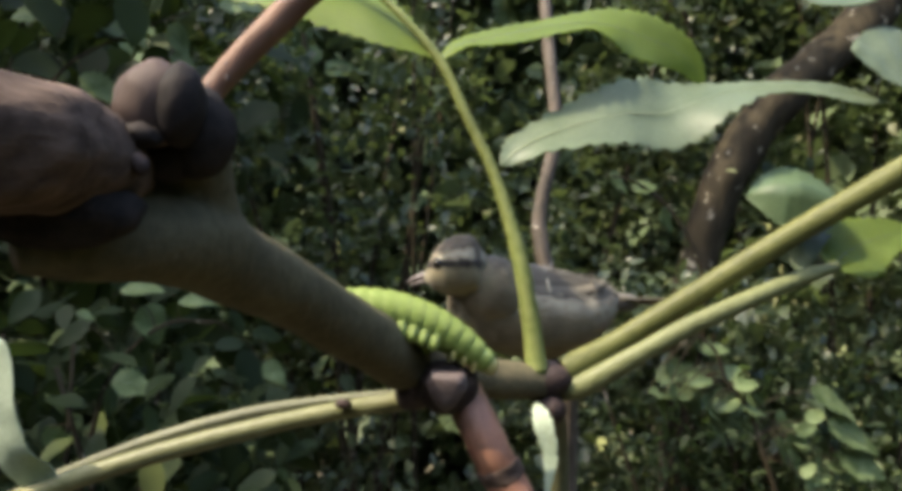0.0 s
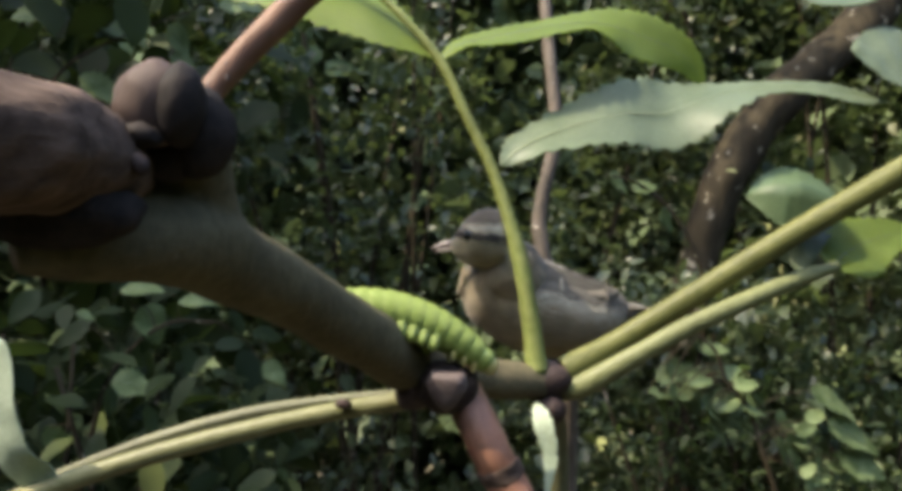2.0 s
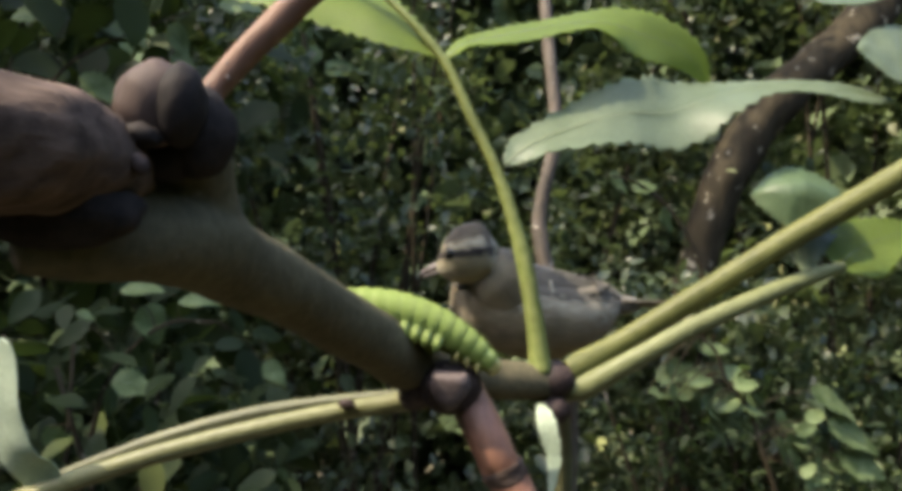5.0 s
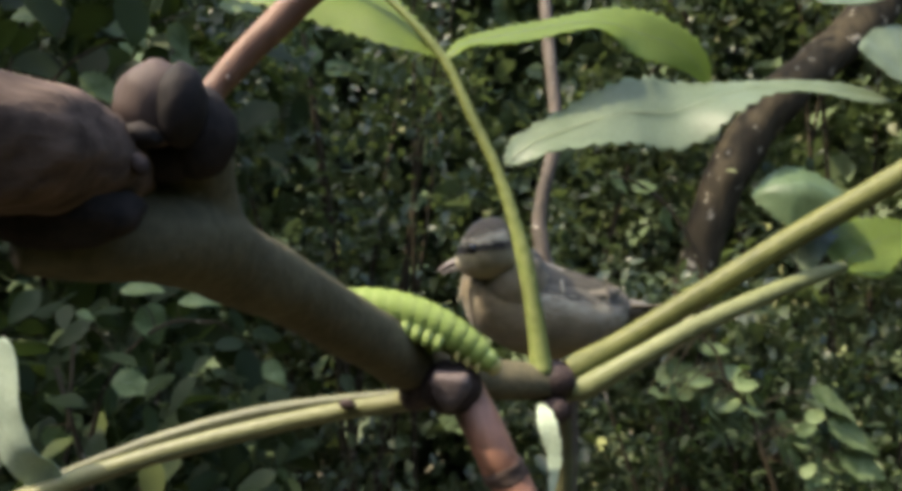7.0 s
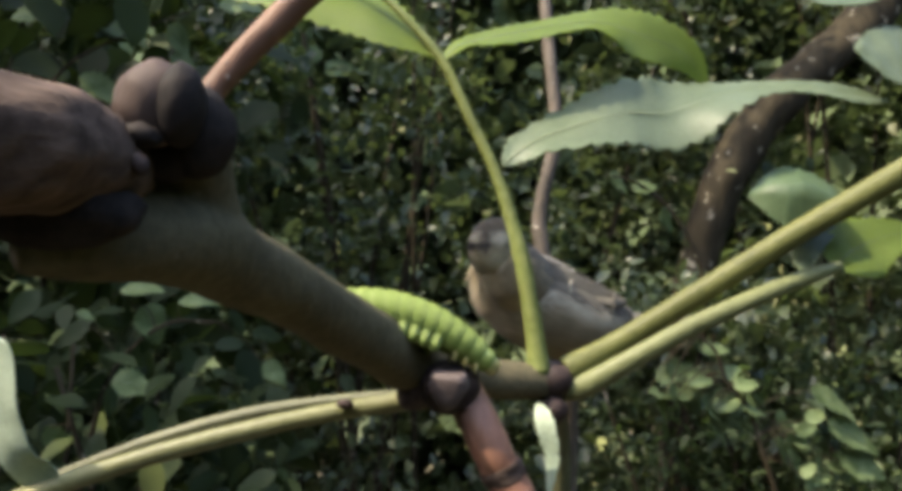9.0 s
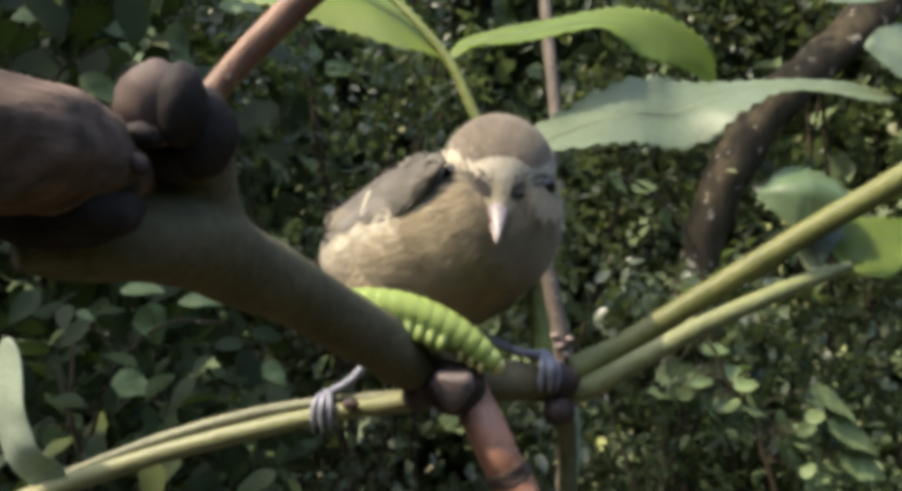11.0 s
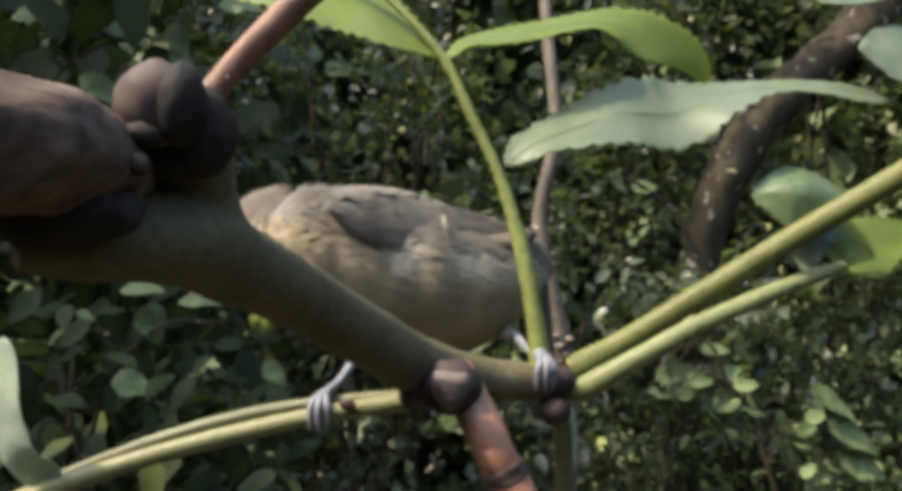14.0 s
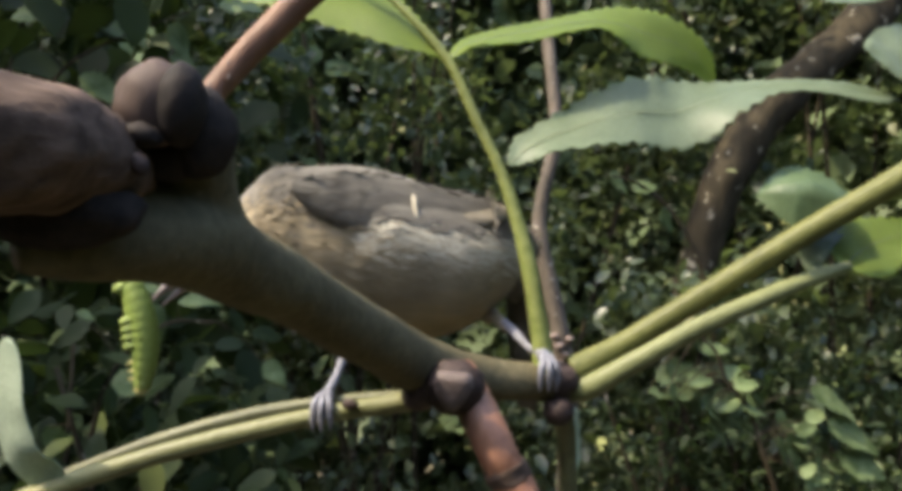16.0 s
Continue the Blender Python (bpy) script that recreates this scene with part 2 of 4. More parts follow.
def leaf_cloud(name, places, sizes, mat, parent=None, aspect=0.55, tip_down=0.4, fine=False):
    """Many small folded leaves in one mesh."""
    rng = np.random.default_rng(len(places))
    n = len(places)
    tpl = np.array([(0, 0, 0), (.22, .36, .10), (.22, -.36, .10), (.5, 0, 0), (.62, .38, .08), (.62, -.38, .08), (1, 0, -.14)], float)
    tri = np.array([(0, 3, 1), (1, 3, 4), (3, 6, 4), (0, 2, 3), (2, 5, 3), (3, 5, 6)])
    if fine:
        st = [(0, 0.02), (0.12, 0.24), (0.3, 0.37), (0.5, 0.38), (0.7, 0.29), (0.87, 0.15), (1, 0.01)]
        tpl = np.array([(x, k * w, 0.10 * abs(k) * w + 0.05 * math.sin(x * 9 + k) * w - 0.22 * x * x) for x, w in st for k in (-1, -0.5, 0, 0.5, 1)])
        tri = np.array([q for r in range(6) for c in range(4) for q in ((r * 5 + c, r * 5 + c + 1, r * 5 + c + 6), (r * 5 + c, r * 5 + c + 6, r * 5 + c + 5))])
    tpl[:, 1] *= aspect / 0.76
    az = rng.uniform(0, 2 * np.pi, n)
    el = rng.normal(-tip_down, 0.5, n)
    rl = rng.normal(0, 0.6, n)
    f = np.stack([np.cos(az) * np.cos(el), np.sin(az) * np.cos(el), np.sin(el)], 1)
    s0 = np.stack([-np.sin(az), np.cos(az), np.zeros(n)], 1)
    u0 = np.cross(f, s0)
    sd = s0 * np.cos(rl)[:, None] + u0 * np.sin(rl)[:, None]
    up = np.cross(f, sd)
    sz = np.asarray(sizes)[:, None, None]
    v = places[:, None, :] + sz * (tpl[None, :, 0:1] * f[:, None] + tpl[None, :, 1:2] * sd[:, None] + tpl[None, :, 2:3] * up[:, None])
    faces = (tri[None] + (np.arange(n) * len(tpl))[:, None, None]).reshape(-1, 3)
    me = bpy.data.meshes.new(name)
    me.from_pydata(v.reshape(-1, 3).tolist(), [], faces.tolist())
    me.materials.append(mat)
    me.polygons.foreach_set("use_smooth", [True] * len(me.polygons))
    ob = new(name, me)
    ob.parent = parent
    return ob


# ---- ground ----
def build_ground():
    bm = bmesh.new()
    rings = [0.0, 0.5, 1, 1.5, 2, 3, 4, 6, 10, 20, 60, 200, 1200]
    prev = None
    for r in rings:
        cur = []
        for k in range(48):
            a = 2 * math.pi * k / 48
            x, y = r * math.cos(a), r * math.sin(a)
            z = 0.06 * noise.noise(Vector((x, y, 0)) * 0.9) if 0 < r < 30 else 0.0
            cur.append(bm.verts.new((x, y + 1.0, z)))
        if prev:
            for k in range(48):
                bm.faces.new((prev[k], prev[(k + 1) % 48], cur[(k + 1) % 48], cur[k]))
        prev = cur
    bmesh.ops.remove_doubles(bm, verts=bm.verts, dist=1e-6)
    tagged(mesh_ob("ground", bm, M_SOIL), "dark soil under the shrubs with dead leaves", "ground", kind="structure")


build_ground()


# ---- thicket behind ----
def clumped(rng, n, lo, hi, clumps, spread):
    c = rng.uniform(lo, hi, (clumps, 3))
    return c[rng.integers(0, clumps, n)] + rng.normal(0, 1, (n, 3)) * spread


def shrub(label, seed, base, lo, hi, n, size, mat, clumps, spread, stems=7, aspect=0.55, fine=False):
    rng = np.random.default_rng(seed)
    s = empty("shrub", base)
    b = np.array(base)
    places = clumped(rng, n, lo, hi, clumps, spread) - b
    leaf = leaf_cloud("foliage", places, rng.uniform(0.6, 1.25, n) * size, mat, s, aspect, fine=fine)
    tagged(leaf, kind="stuff")
    lo, hi = np.array(lo) - b, np.array(hi) - b
    for i in range(stems):
        top = rng.uniform(lo, hi)
        top[2] = hi[2] - 0.15 * rng.random() * (hi[2] - lo[2])
        foot = rng.normal(0, 0.08, 3) * (1, 1, 0)
        mid = foot * 0.4 + top * 0.6 + rng.normal(0, 0.05, 3)
        part("stem", tube([(*foot, 0.009), (*mid, 0.006), (*top, 0.002)], 6, 7, lump=0.2, lump_scale=30), M_TRUNK, s)
    return tagged(s, label, "shrub", "thicket shrubs")


def build_thicket():
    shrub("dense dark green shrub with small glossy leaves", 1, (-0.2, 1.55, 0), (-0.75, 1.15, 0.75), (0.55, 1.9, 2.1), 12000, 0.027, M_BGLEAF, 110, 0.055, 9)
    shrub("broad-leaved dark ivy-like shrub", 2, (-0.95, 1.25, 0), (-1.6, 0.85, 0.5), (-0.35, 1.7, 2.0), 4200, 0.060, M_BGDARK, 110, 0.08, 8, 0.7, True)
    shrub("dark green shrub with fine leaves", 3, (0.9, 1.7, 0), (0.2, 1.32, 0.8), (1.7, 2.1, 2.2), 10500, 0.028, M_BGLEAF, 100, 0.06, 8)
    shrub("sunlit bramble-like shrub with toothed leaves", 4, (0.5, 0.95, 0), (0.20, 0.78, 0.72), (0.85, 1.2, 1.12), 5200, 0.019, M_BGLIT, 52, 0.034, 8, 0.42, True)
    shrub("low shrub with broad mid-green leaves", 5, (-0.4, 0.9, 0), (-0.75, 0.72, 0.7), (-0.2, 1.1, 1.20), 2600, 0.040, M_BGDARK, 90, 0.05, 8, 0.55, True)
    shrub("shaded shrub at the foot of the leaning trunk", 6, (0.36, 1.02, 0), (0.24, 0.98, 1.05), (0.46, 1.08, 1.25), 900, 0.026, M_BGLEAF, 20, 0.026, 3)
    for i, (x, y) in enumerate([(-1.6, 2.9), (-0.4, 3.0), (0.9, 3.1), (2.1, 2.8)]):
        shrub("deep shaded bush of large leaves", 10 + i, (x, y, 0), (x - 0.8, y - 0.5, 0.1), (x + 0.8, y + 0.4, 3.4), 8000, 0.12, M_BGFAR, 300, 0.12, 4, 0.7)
    # the wood closes round the clearing; unseen bushes are added to cut side light
    for i in range(9):
        a = radians(165 + i * 26)
        x, y = 2.1 * math.cos(a), 0.4 + 2.1 * math.sin(a)
        shrub("unseen bush added round the clearing to cut side light", 30 + i, (x, y, 0), (x - 0.6, y - 0.6, 0.1), (x + 0.6, y + 0.6, 1.25), 2200, 0.14, M_BGDARK, 120, 0.10, 4, 0.7)
    for i in range(14):
        a = 2 * math.pi * i / 14
        x, y = 6.5 * math.cos(a), 1 + 6.5 * math.sin(a)
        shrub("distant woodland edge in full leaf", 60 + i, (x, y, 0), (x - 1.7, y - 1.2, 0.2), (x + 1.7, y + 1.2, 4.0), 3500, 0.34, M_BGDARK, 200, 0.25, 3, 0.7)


build_thicket()


def build_shade_tree():
    """Adds a tall tree, out of view, that keeps the thicket in broken shade."""
    base = Vector((-2.55, 1.65, 0))
    t = empty("tree", base)
    part("trunk", tube([(0, 0, -0.05, 0.11), (0.03, -0.02, 0.9, 0.09), (-0.02, -0.1, 1.9, 0.075), (0.15, -0.3, 2.8, 0.055), (0.4, -0.5, 3.6, 0.03)], 8, 16, lump=0.2, lump_scale=9), M_TRUNK, t)
    rng = np.random.default_rng(91)
    for i in range(9):
        z0 = rng.uniform(2.0, 3.3)
        tip = Vector((rng.uniform(0.2, 2.2), rng.uniform(-1.4, -0.2), rng.uniform(3.0, 4.0)))
        s0 = Vector((0.05, -0.15, z0))
        part("limb", tube([(*s0, 0.035), (*(s0 * 0.5 + tip * 0.5 + Vector((0, 0, 0.15))), 0.02), (*tip, 0.006)], 6, 8, lump=0.2, lump_scale=12), M_TRUNK, t)
    pl = np.concatenate([clumped(rng, 1150, (-2.7, 0.18, 2.9), (-1.55, 0.68, 4.0), 40, 0.09), clumped(rng, 760, (-2.7, 0.70, 2.9), (-0.35, 1.65, 4.0), 28, 0.10)]) - np.array(base)
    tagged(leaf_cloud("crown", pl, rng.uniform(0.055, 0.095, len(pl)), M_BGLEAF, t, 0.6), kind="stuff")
    tagged(t, "tall unseen tree added to shade the thicket", "tree")


def sprig(label, stem, leaves, mat):
    """A rooted leafy stem: stem points (x, y, z), leaves (base point, length, direction in degrees, half width, tilt)."""
    b = Vector(stem[0])
    sp = empty("sprig", b)
    n = len(stem) - 1
    part("stem", tube([(*(Vector(p) - b), 0.0034 - 0.0022 * i / n) for i, p in enumerate(stem)], 8, 8, lump=0.2, lump_scale=40), M_TRUNK, sp)
    for base, ln, ang, half, tilt in leaves:
        p = Vector(base) - b
        d = Vector((math.cos(radians(ang)), 0.25, math.sin(radians(ang))))
        # each leaf springs from the nearest point of the stem
        near = min((Vector(q[:3]) - b for q in spline(stem, 8)), key=lambda q: (q - p).length)
        leaf = leaflet("leaf", sp, [p, p + d * ln * 0.35, p + d * ln * 0.7 + Vector((0, 0, -0.08 * ln)), p + d * ln + Vector((0, 0, -0.22 * ln))], half, [tilt, tilt + 6, tilt - 8, tilt], mat, "", 9, 0.15, bite=0.45)
        part("leaf_stalk", tube([(*near, 0.0008), (*(near * 0.5 + p * 0.5 + Vector((0, 0, 0.006))), 0.0006), (*p, 0.0005)], 4, 6), M_TRUNK, leaf)
    return tagged(sp, label, "sprig")


def tuft_leaves(seed, centres, each, length):
    """Small toothed leaves crowded round some points of a stem."""
    rng = np.random.default_rng(seed)
    out = []
    for c in centres:
        for _ in range(each):
            p = np.array(c) + rng.normal(0, 1, 3) * (0.014, 0.008, 0.010)
            ln = length * rng.uniform(0.6, 1.4)
            out.append((tuple(float(v) for v in p), float(ln), float(rng.uniform(-70, 50)), float(ln * rng.uniform(0.24, 0.36)), float(rng.uniform(20, 70))))
    return out


def build_sprigs():
    sprig("broad-leaved sprig with leaves coloured pale as if sunlit", [(-0.42, 0.80, 0.0), (-0.38, 0.79, 0.6), (-0.3642, 0.7800, 1.0855), (-0.3312, 0.7700, 1.1789), (-0.2709, 0.7600, 1.2253), (-0.2261, 0.7600, 1.2253)],
          [((-0.2989, 0.7600, 1.2421), 0.034, -70, 0.015, 50), ((-0.3296, 0.7600, 1.1693), 0.036, -12, 0.014, 45), ((-0.1825, 0.7600, 1.1850), 0.026, -40, 0.010, 50), ((-0.3213, 0.7600, 1.2561), 0.040, 10, 0.010, 35), ((-0.2653, 0.7600, 1.2449), 0.042, 8, 0.009, 35),
           ((-0.3964, 0.7700, 1.1222), 0.030, -75, 0.010, 60), ((-0.3757, 0.7800, 1.2319), 0.018, -10, 0.006, 40)], M_SPRIG)
    sprig("upper sprig of dark broad leaves catching some sun", [(-0.62, 0.95, 0.0), (-0.58, 0.94, 0.9), (-0.5041, 0.9200, 1.4128), (-0.4566, 0.9200, 1.5077), (-0.3821, 0.9200, 1.5483), (-0.3076, 0.9200, 1.5754)],
          [((-0.3243, 0.9100, 1.5590), 0.036, -70, 0.012, 55), ((-0.3243, 0.9100, 1.5222), 0.032, -40, 0.013, 50), ((-0.4268, 0.9000, 1.4965), 0.055, -30, 0.018, 40), ((-0.5120, 0.9100, 1.5657), 0.060, 20, 0.022, 40), ((-0.4160, 0.9200, 1.5619), 0.055, -15, 0.020, 25), ((-0.2737, 0.9200, 1.5822), 0.05, 10, 0.018, 40)], M_SPRIG)
    sprig("sunlit bramble sprig with drooping leaves and a bare twig tip", [(0.40, 0.74, 0.0), (0.38, 0.73, 0.7), (0.2815, 0.7000, 1.1075), (0.2608, 0.7000, 1.1616), (0.2480, 0.7000, 1.1771), (0.2351, 0.7000, 1.2080), (0.2170, 0.7000, 1.2219)],
          tuft_leaves(5, ((0.205, 0.70, 1.180), (0.235, 0.70, 1.160), (0.300, 0.70, 1.130), (0.315, 0.70, 1.100)), 14, 0.026)
          + [((0.3227, 0.7000, 1.1700), 0.050, -22, 0.011, 45), ((0.3382, 0.7000, 1.1400), 0.056, -20, 0.014, 50), ((0.3475, 0.7000, 1.1080), 0.050, -10, 0.015, 50)], M_SPRIG)
    sprig("shaded twig with sparse small leaves", [(0.28, 1.02, 0.0), (0.26, 1.01, 0.9), (0.2990, 1.0000, 1.3195), (0.2622, 1.0000, 1.3637), (0.2253, 1.0000, 1.3858), (0.1959, 1.0000, 1.3895)],
          [((0.2033, 1.0000, 1.3932), 0.032, -40, 0.011, 45), ((0.2327, 1.0000, 1.3711), 0.036, 20, 0.012, 40), ((0.2695, 1.0000, 1.3490), 0.034, -60, 0.012, 45)], M_SPRIG)


def build_trunk():
    t = empty("tree", (0.40, 1.2, 0))
    b = Vector((0.40, 1.2, 0))

    def rel(p, r):
        return (*(Vector(p) - b), r)

    part("trunk", tube([rel((0.40, 1.2, -0.05), 0.05), rel((0.3561, 1.1930, 1.1124), 0.030), rel((0.3800, 1.1930, 1.2881), 0.0285), rel((0.4290, 1.1930, 1.4199), 0.0325),
                        rel((0.5030, 1.2040, 1.5230), 0.0345), rel((0.6300, 1.2500, 1.6282), 0.0345), rel((0.7848, 1.3060, 1.7679), 0.0339), rel((1.6, 1.9, 2.8), 0.02)], 8, 18, lump=0.25, lump_scale=22), M_TRUNK, t)
    rng = np.random.default_rng(40)
    pl = clumped(rng, 4000, (0.6, 0.9, 2.2), (2.0, 2.2, 3.2), 120, 0.12) - np.array(b)
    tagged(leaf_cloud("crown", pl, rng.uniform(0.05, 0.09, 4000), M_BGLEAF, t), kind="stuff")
    tagged(t, "slender leaning brown tree trunk with sun flecks painted as pale spots", "tree")
    s = empty("sapling", (0.109, 0.4142, 0))
    c = Vector((0.109, 0.4142, 0))

    def rs(p, r):
        return (*(Vector(p) - c), r)

    part("stem", tube([rs((0.1090, 0.4142, 0.0000), 0.00600), rs((0.0558, 0.3771, 1.1815), 0.00501), rs((0.0548, 0.3706, 1.2417), 0.00458), rs((0.0470, 0.3728, 1.2826), 0.00403), rs((0.0426, 0.3760, 1.3073), 0.00371),
                       rs((0.0514, 0.3837, 1.3555), 0.00327), rs((0.0497, 0.3946, 1.3978), 0.00316), rs((0.0476, 0.4142, 1.4545), 0.00305), rs((0.0000, 0.4360, 1.7905), 0.00218)], 8, 12, lump=0.18, lump_scale=160),
         grained("sapling_bark", (0.068, 0.053, 0.038), (0.143, 0.111, 0.081), 300, 0.8, (1, 1, 0.3), ((0.5, 0.44, 0.38), 0.68)), s)
    for x, z, r in ((-0.0584, 1.2528, 0.0028), (-0.0560, 1.2490, 0.0024), (-0.0606, 1.2574, 0.0022), (-0.0535, 1.2560, 0.0021), (-0.0573, 1.2447, 0.0021)):
        part("nodule", ellipsoid((x, -0.0488, z), (r, r, r * 0.8), n=12, lump=0.3), M_NODULE, s, "pale knobbly growth")
    tagged(s, "thin brown upright sapling stem with pale patches", "sapling")


build_shade_tree()
build_trunk()
build_sprigs()

# ---- the leafy branch in front ----
YOUNG = Vector((0.0196, 0.1620, 1.2650))
PIVOT = Vector((-0.0303, 0.0800, 1.3104))
branch = empty("leafy_branch")


def build_branch(br):
    # thick olive twig, swollen towards the old wood
    bm = tube([(-0.0450, 0.0800, 1.2992, 0.00236), (-0.0405, 0.0840, 1.2999, 0.00408), (-0.0338, 0.0920, 1.3010, 0.00569), (-0.0297, 0.1050, 1.2980, 0.00549),
               (-0.0239, 0.1220, 1.2921, 0.00548), (-0.0151, 0.1420, 1.2831, 0.00565), (-0.0052, 0.1600, 1.2751, 0.00577), (0.0057, 0.1680, 1.2717, 0.00470),
               (0.0172, 0.1720, 1.2702, 0.00405), (0.0280, 0.1760, 1.2691, 0.00363)], 8, 28, lump=0.06, lump_scale=120)
    # the spur, and the wood that fills the crook between them
    tube([(-0.0229, 0.1180, 1.2926, 0.00348), (-0.0282, 0.1080, 1.2969, 0.00461), (-0.0318, 0.1010, 1.3018, 0.00521), (-0.0322, 0.0970, 1.3065, 0.00557), (-0.0317, 0.0940, 1.3108, 0.00540), (-0.0312, 0.0920, 1.3143, 0.00461), (-0.0308, 0.0910, 1.3165, 0.00268)], 8, 24, lump=0.06, lump_scale=150, bm=bm)
    tube([(-0.0440, 0.0810, 1.3022, 0.0032), (-0.0400, 0.0850, 1.3020, 0.0046), (-0.0369, 0.0890, 1.3020, 0.0056), (-0.0335, 0.0950, 1.3018, 0.0060), (-0.0302, 0.1050, 1.2979, 0.0058), (-0.0262, 0.1150, 1.2943, 0.0053)], 8, 24, bm=bm)
    tube([(-0.0316, 0.0985, 1.3085, 0.0030), (-0.0311, 0.1010, 1.3052, 0.0034), (-0.0303, 0.1060, 1.3015, 0.0032), (-0.0283, 0.1120, 1.2977, 0.0033), (-0.0249, 0.1190, 1.2938, 0.0038)], 8, 20, bm=bm)
    twig = part("twig", bm, M_TWIG, br)
    fuse = twig.modifiers.new("fuse", "REMESH")
    fuse.mode, fuse.voxel_size, fuse.use_smooth_shade = "VOXEL", 0.00045, True
    ease_out = twig.modifiers.new("ease", "SMOOTH")
    ease_out.factor, ease_out.iterations = 0.5, 30
    part("old_wood", tube([(-0.0585, 0.0660, 1.3093, 0.00680), (-0.0481, 0.0700, 1.3097, 0.00680), (-0.0416, 0.0740, 1.3098, 0.00676), (-0.0387, 0.0780, 1.3094, 0.00632), (-0.0374, 0.0820, 1.3085, 0.00531), (-0.0367, 0.0860, 1.3077, 0.00393), (-0.0357, 0.0900, 1.3064, 0.00225)],
                          8, 36, lump=0.16, lump_scale=230), M_OLD, br, "weathered brown ribbed old wood")
    # a dark lump added for the shade under the old wood
    part("shade_lump", ellipsoid((-0.0408, 0.0798, 1.3042), (0.0092, 0.0036, 0.0047), (0, 6, 0), 28, 0.14), M_DARKSHADE, br, "blackish lump put in for the shade under the old wood")
    big = part("bud", ellipsoid((-0.0320, 0.0850, 1.3153), (0.00451, 0.00388, 0.00476), (0, 8, 20), 28, 0.10), M_BUDB, br, "plump brown bud")
    # shade on the bud's right half and foot is put into black scales
    part("bud_scale", ellipsoid((-0.0290, 0.0838, 1.3150), (0.00275, 0.00350, 0.00462), (0, 4, 12), 22, 0.06), M_DARKSHADE, big, "overlapping scale, blackened for the shaded right half of the bud")
    part("bud_scale", ellipsoid((-0.0285, 0.0880, 1.3127), (0.00430, 0.00380, 0.00540), (0, -6, 10), 22, 0.12), M_DARKSHADE, big, "blackish lump put in for the bud's shade on the spur")
    part("bud_scale", ellipsoid((-0.0320, 0.0810, 1.3114), (0.00203, 0.00179, 0.00131), (0, 20, 0), 18, 0.2), M_DARKSHADE, big, "dark lower scale")
    part("bud", ellipsoid((-0.0315, 0.0790, 1.3082), (0.00093, 0.00093, 0.00128), (0, -25, 0), 14, 0.15), M_BUD, br, "tiny brown side bud")
    # covers the pale spur, as shade below the bud
    part("bud_scale", ellipsoid((-0.0317, 0.0875, 1.3100), (0.00361, 0.00296, 0.00296), (0, 10, 0), 20, 0.15), M_DARKSHADE, big, "blackish lump covering the spur, for the shade under the bud")
    part("main_stem", tube([(-0.0566, 0.0660, 1.3091, 0.00642), (-0.12, 0.07, 1.285, 0.008), (-0.19, 0.08, 1.05, 0.012), (-0.24, 0.12, 0.5, 0.015), (-0.25, 0.15, -0.04, 0.018)], 8, 16, lump=0.15, lump_scale=60), M_OLD, br, "brown upright main stem rooted in the ground")
    # bud pair at the node
    part("bud", ellipsoid((-0.0065, 0.1570, 1.2721), (0.00416, 0.00462, 0.00555), (0, 25, 0), 20, 0.08), M_BUD, br, "dark brown bud")
    part("bud", ellipsoid((-0.0002, 0.1515, 1.2726), (0.00596, 0.00398, 0.00530), (0, -12, 0), 24, 0.12), M_BUD, br, "dark brown bud")
    part("leaf_scar", shield((-0.0003, 0.1472, 1.2738), 0.00390, 0.00433, 0.0026, (8, 4, -8)), M_SCAR, br, "pale leaf scar")
    # node from which the leaf stalks rise
    part("node", ellipsoid((0.0228, 0.1740, 1.2701), (0.0053, 0.0047, 0.0042), (0, 0, 0), 20, 0.16), M_BUD, br, "purplish brown stalk node")
    part("bud", ellipsoid((0.0225, 0.1720, 1.2638), (0.00355, 0.00355, 0.00329), (0, 0, 0), 16, 0.1), M_BUD, br, "dark brown bud")
    # leaf stalks
    part("leaf_stalk", tube([(0.0195, 0.1720, 1.2717, 0.00274), (0.0186, 0.1730, 1.2804, 0.00218), (0.0157, 0.1760, 1.2983, 0.00186), (0.0106, 0.1800, 1.3165, 0.00142), (0.0045, 0.1830, 1.3300, 0.00128),
                             (-0.0021, 0.1860, 1.3442, 0.00123), (-0.0109, 0.1880, 1.3549, 0.00100), (-0.0232, 0.1920, 1.3674, 0.00102), (-0.0381, 0.1960, 1.3803, 0.00078)], 8, 14, lump=0.08, lump_scale=220), M_STALKG, br)
    part("leaf_stalk", tube([(0.0259, 0.1750, 1.2718, 0.00335), (0.0332, 0.1760, 1.2754, 0.00285), (0.0539, 0.1760, 1.2879, 0.00272), (0.0764, 0.1740, 1.3022, 0.00269), (0.0977, 0.1710, 1.3153, 0.00290), (0.1257, 0.1680, 1.3336, 0.00297)], 8, 14, lump=0.05, lump_scale=200), M_STALKY, br)
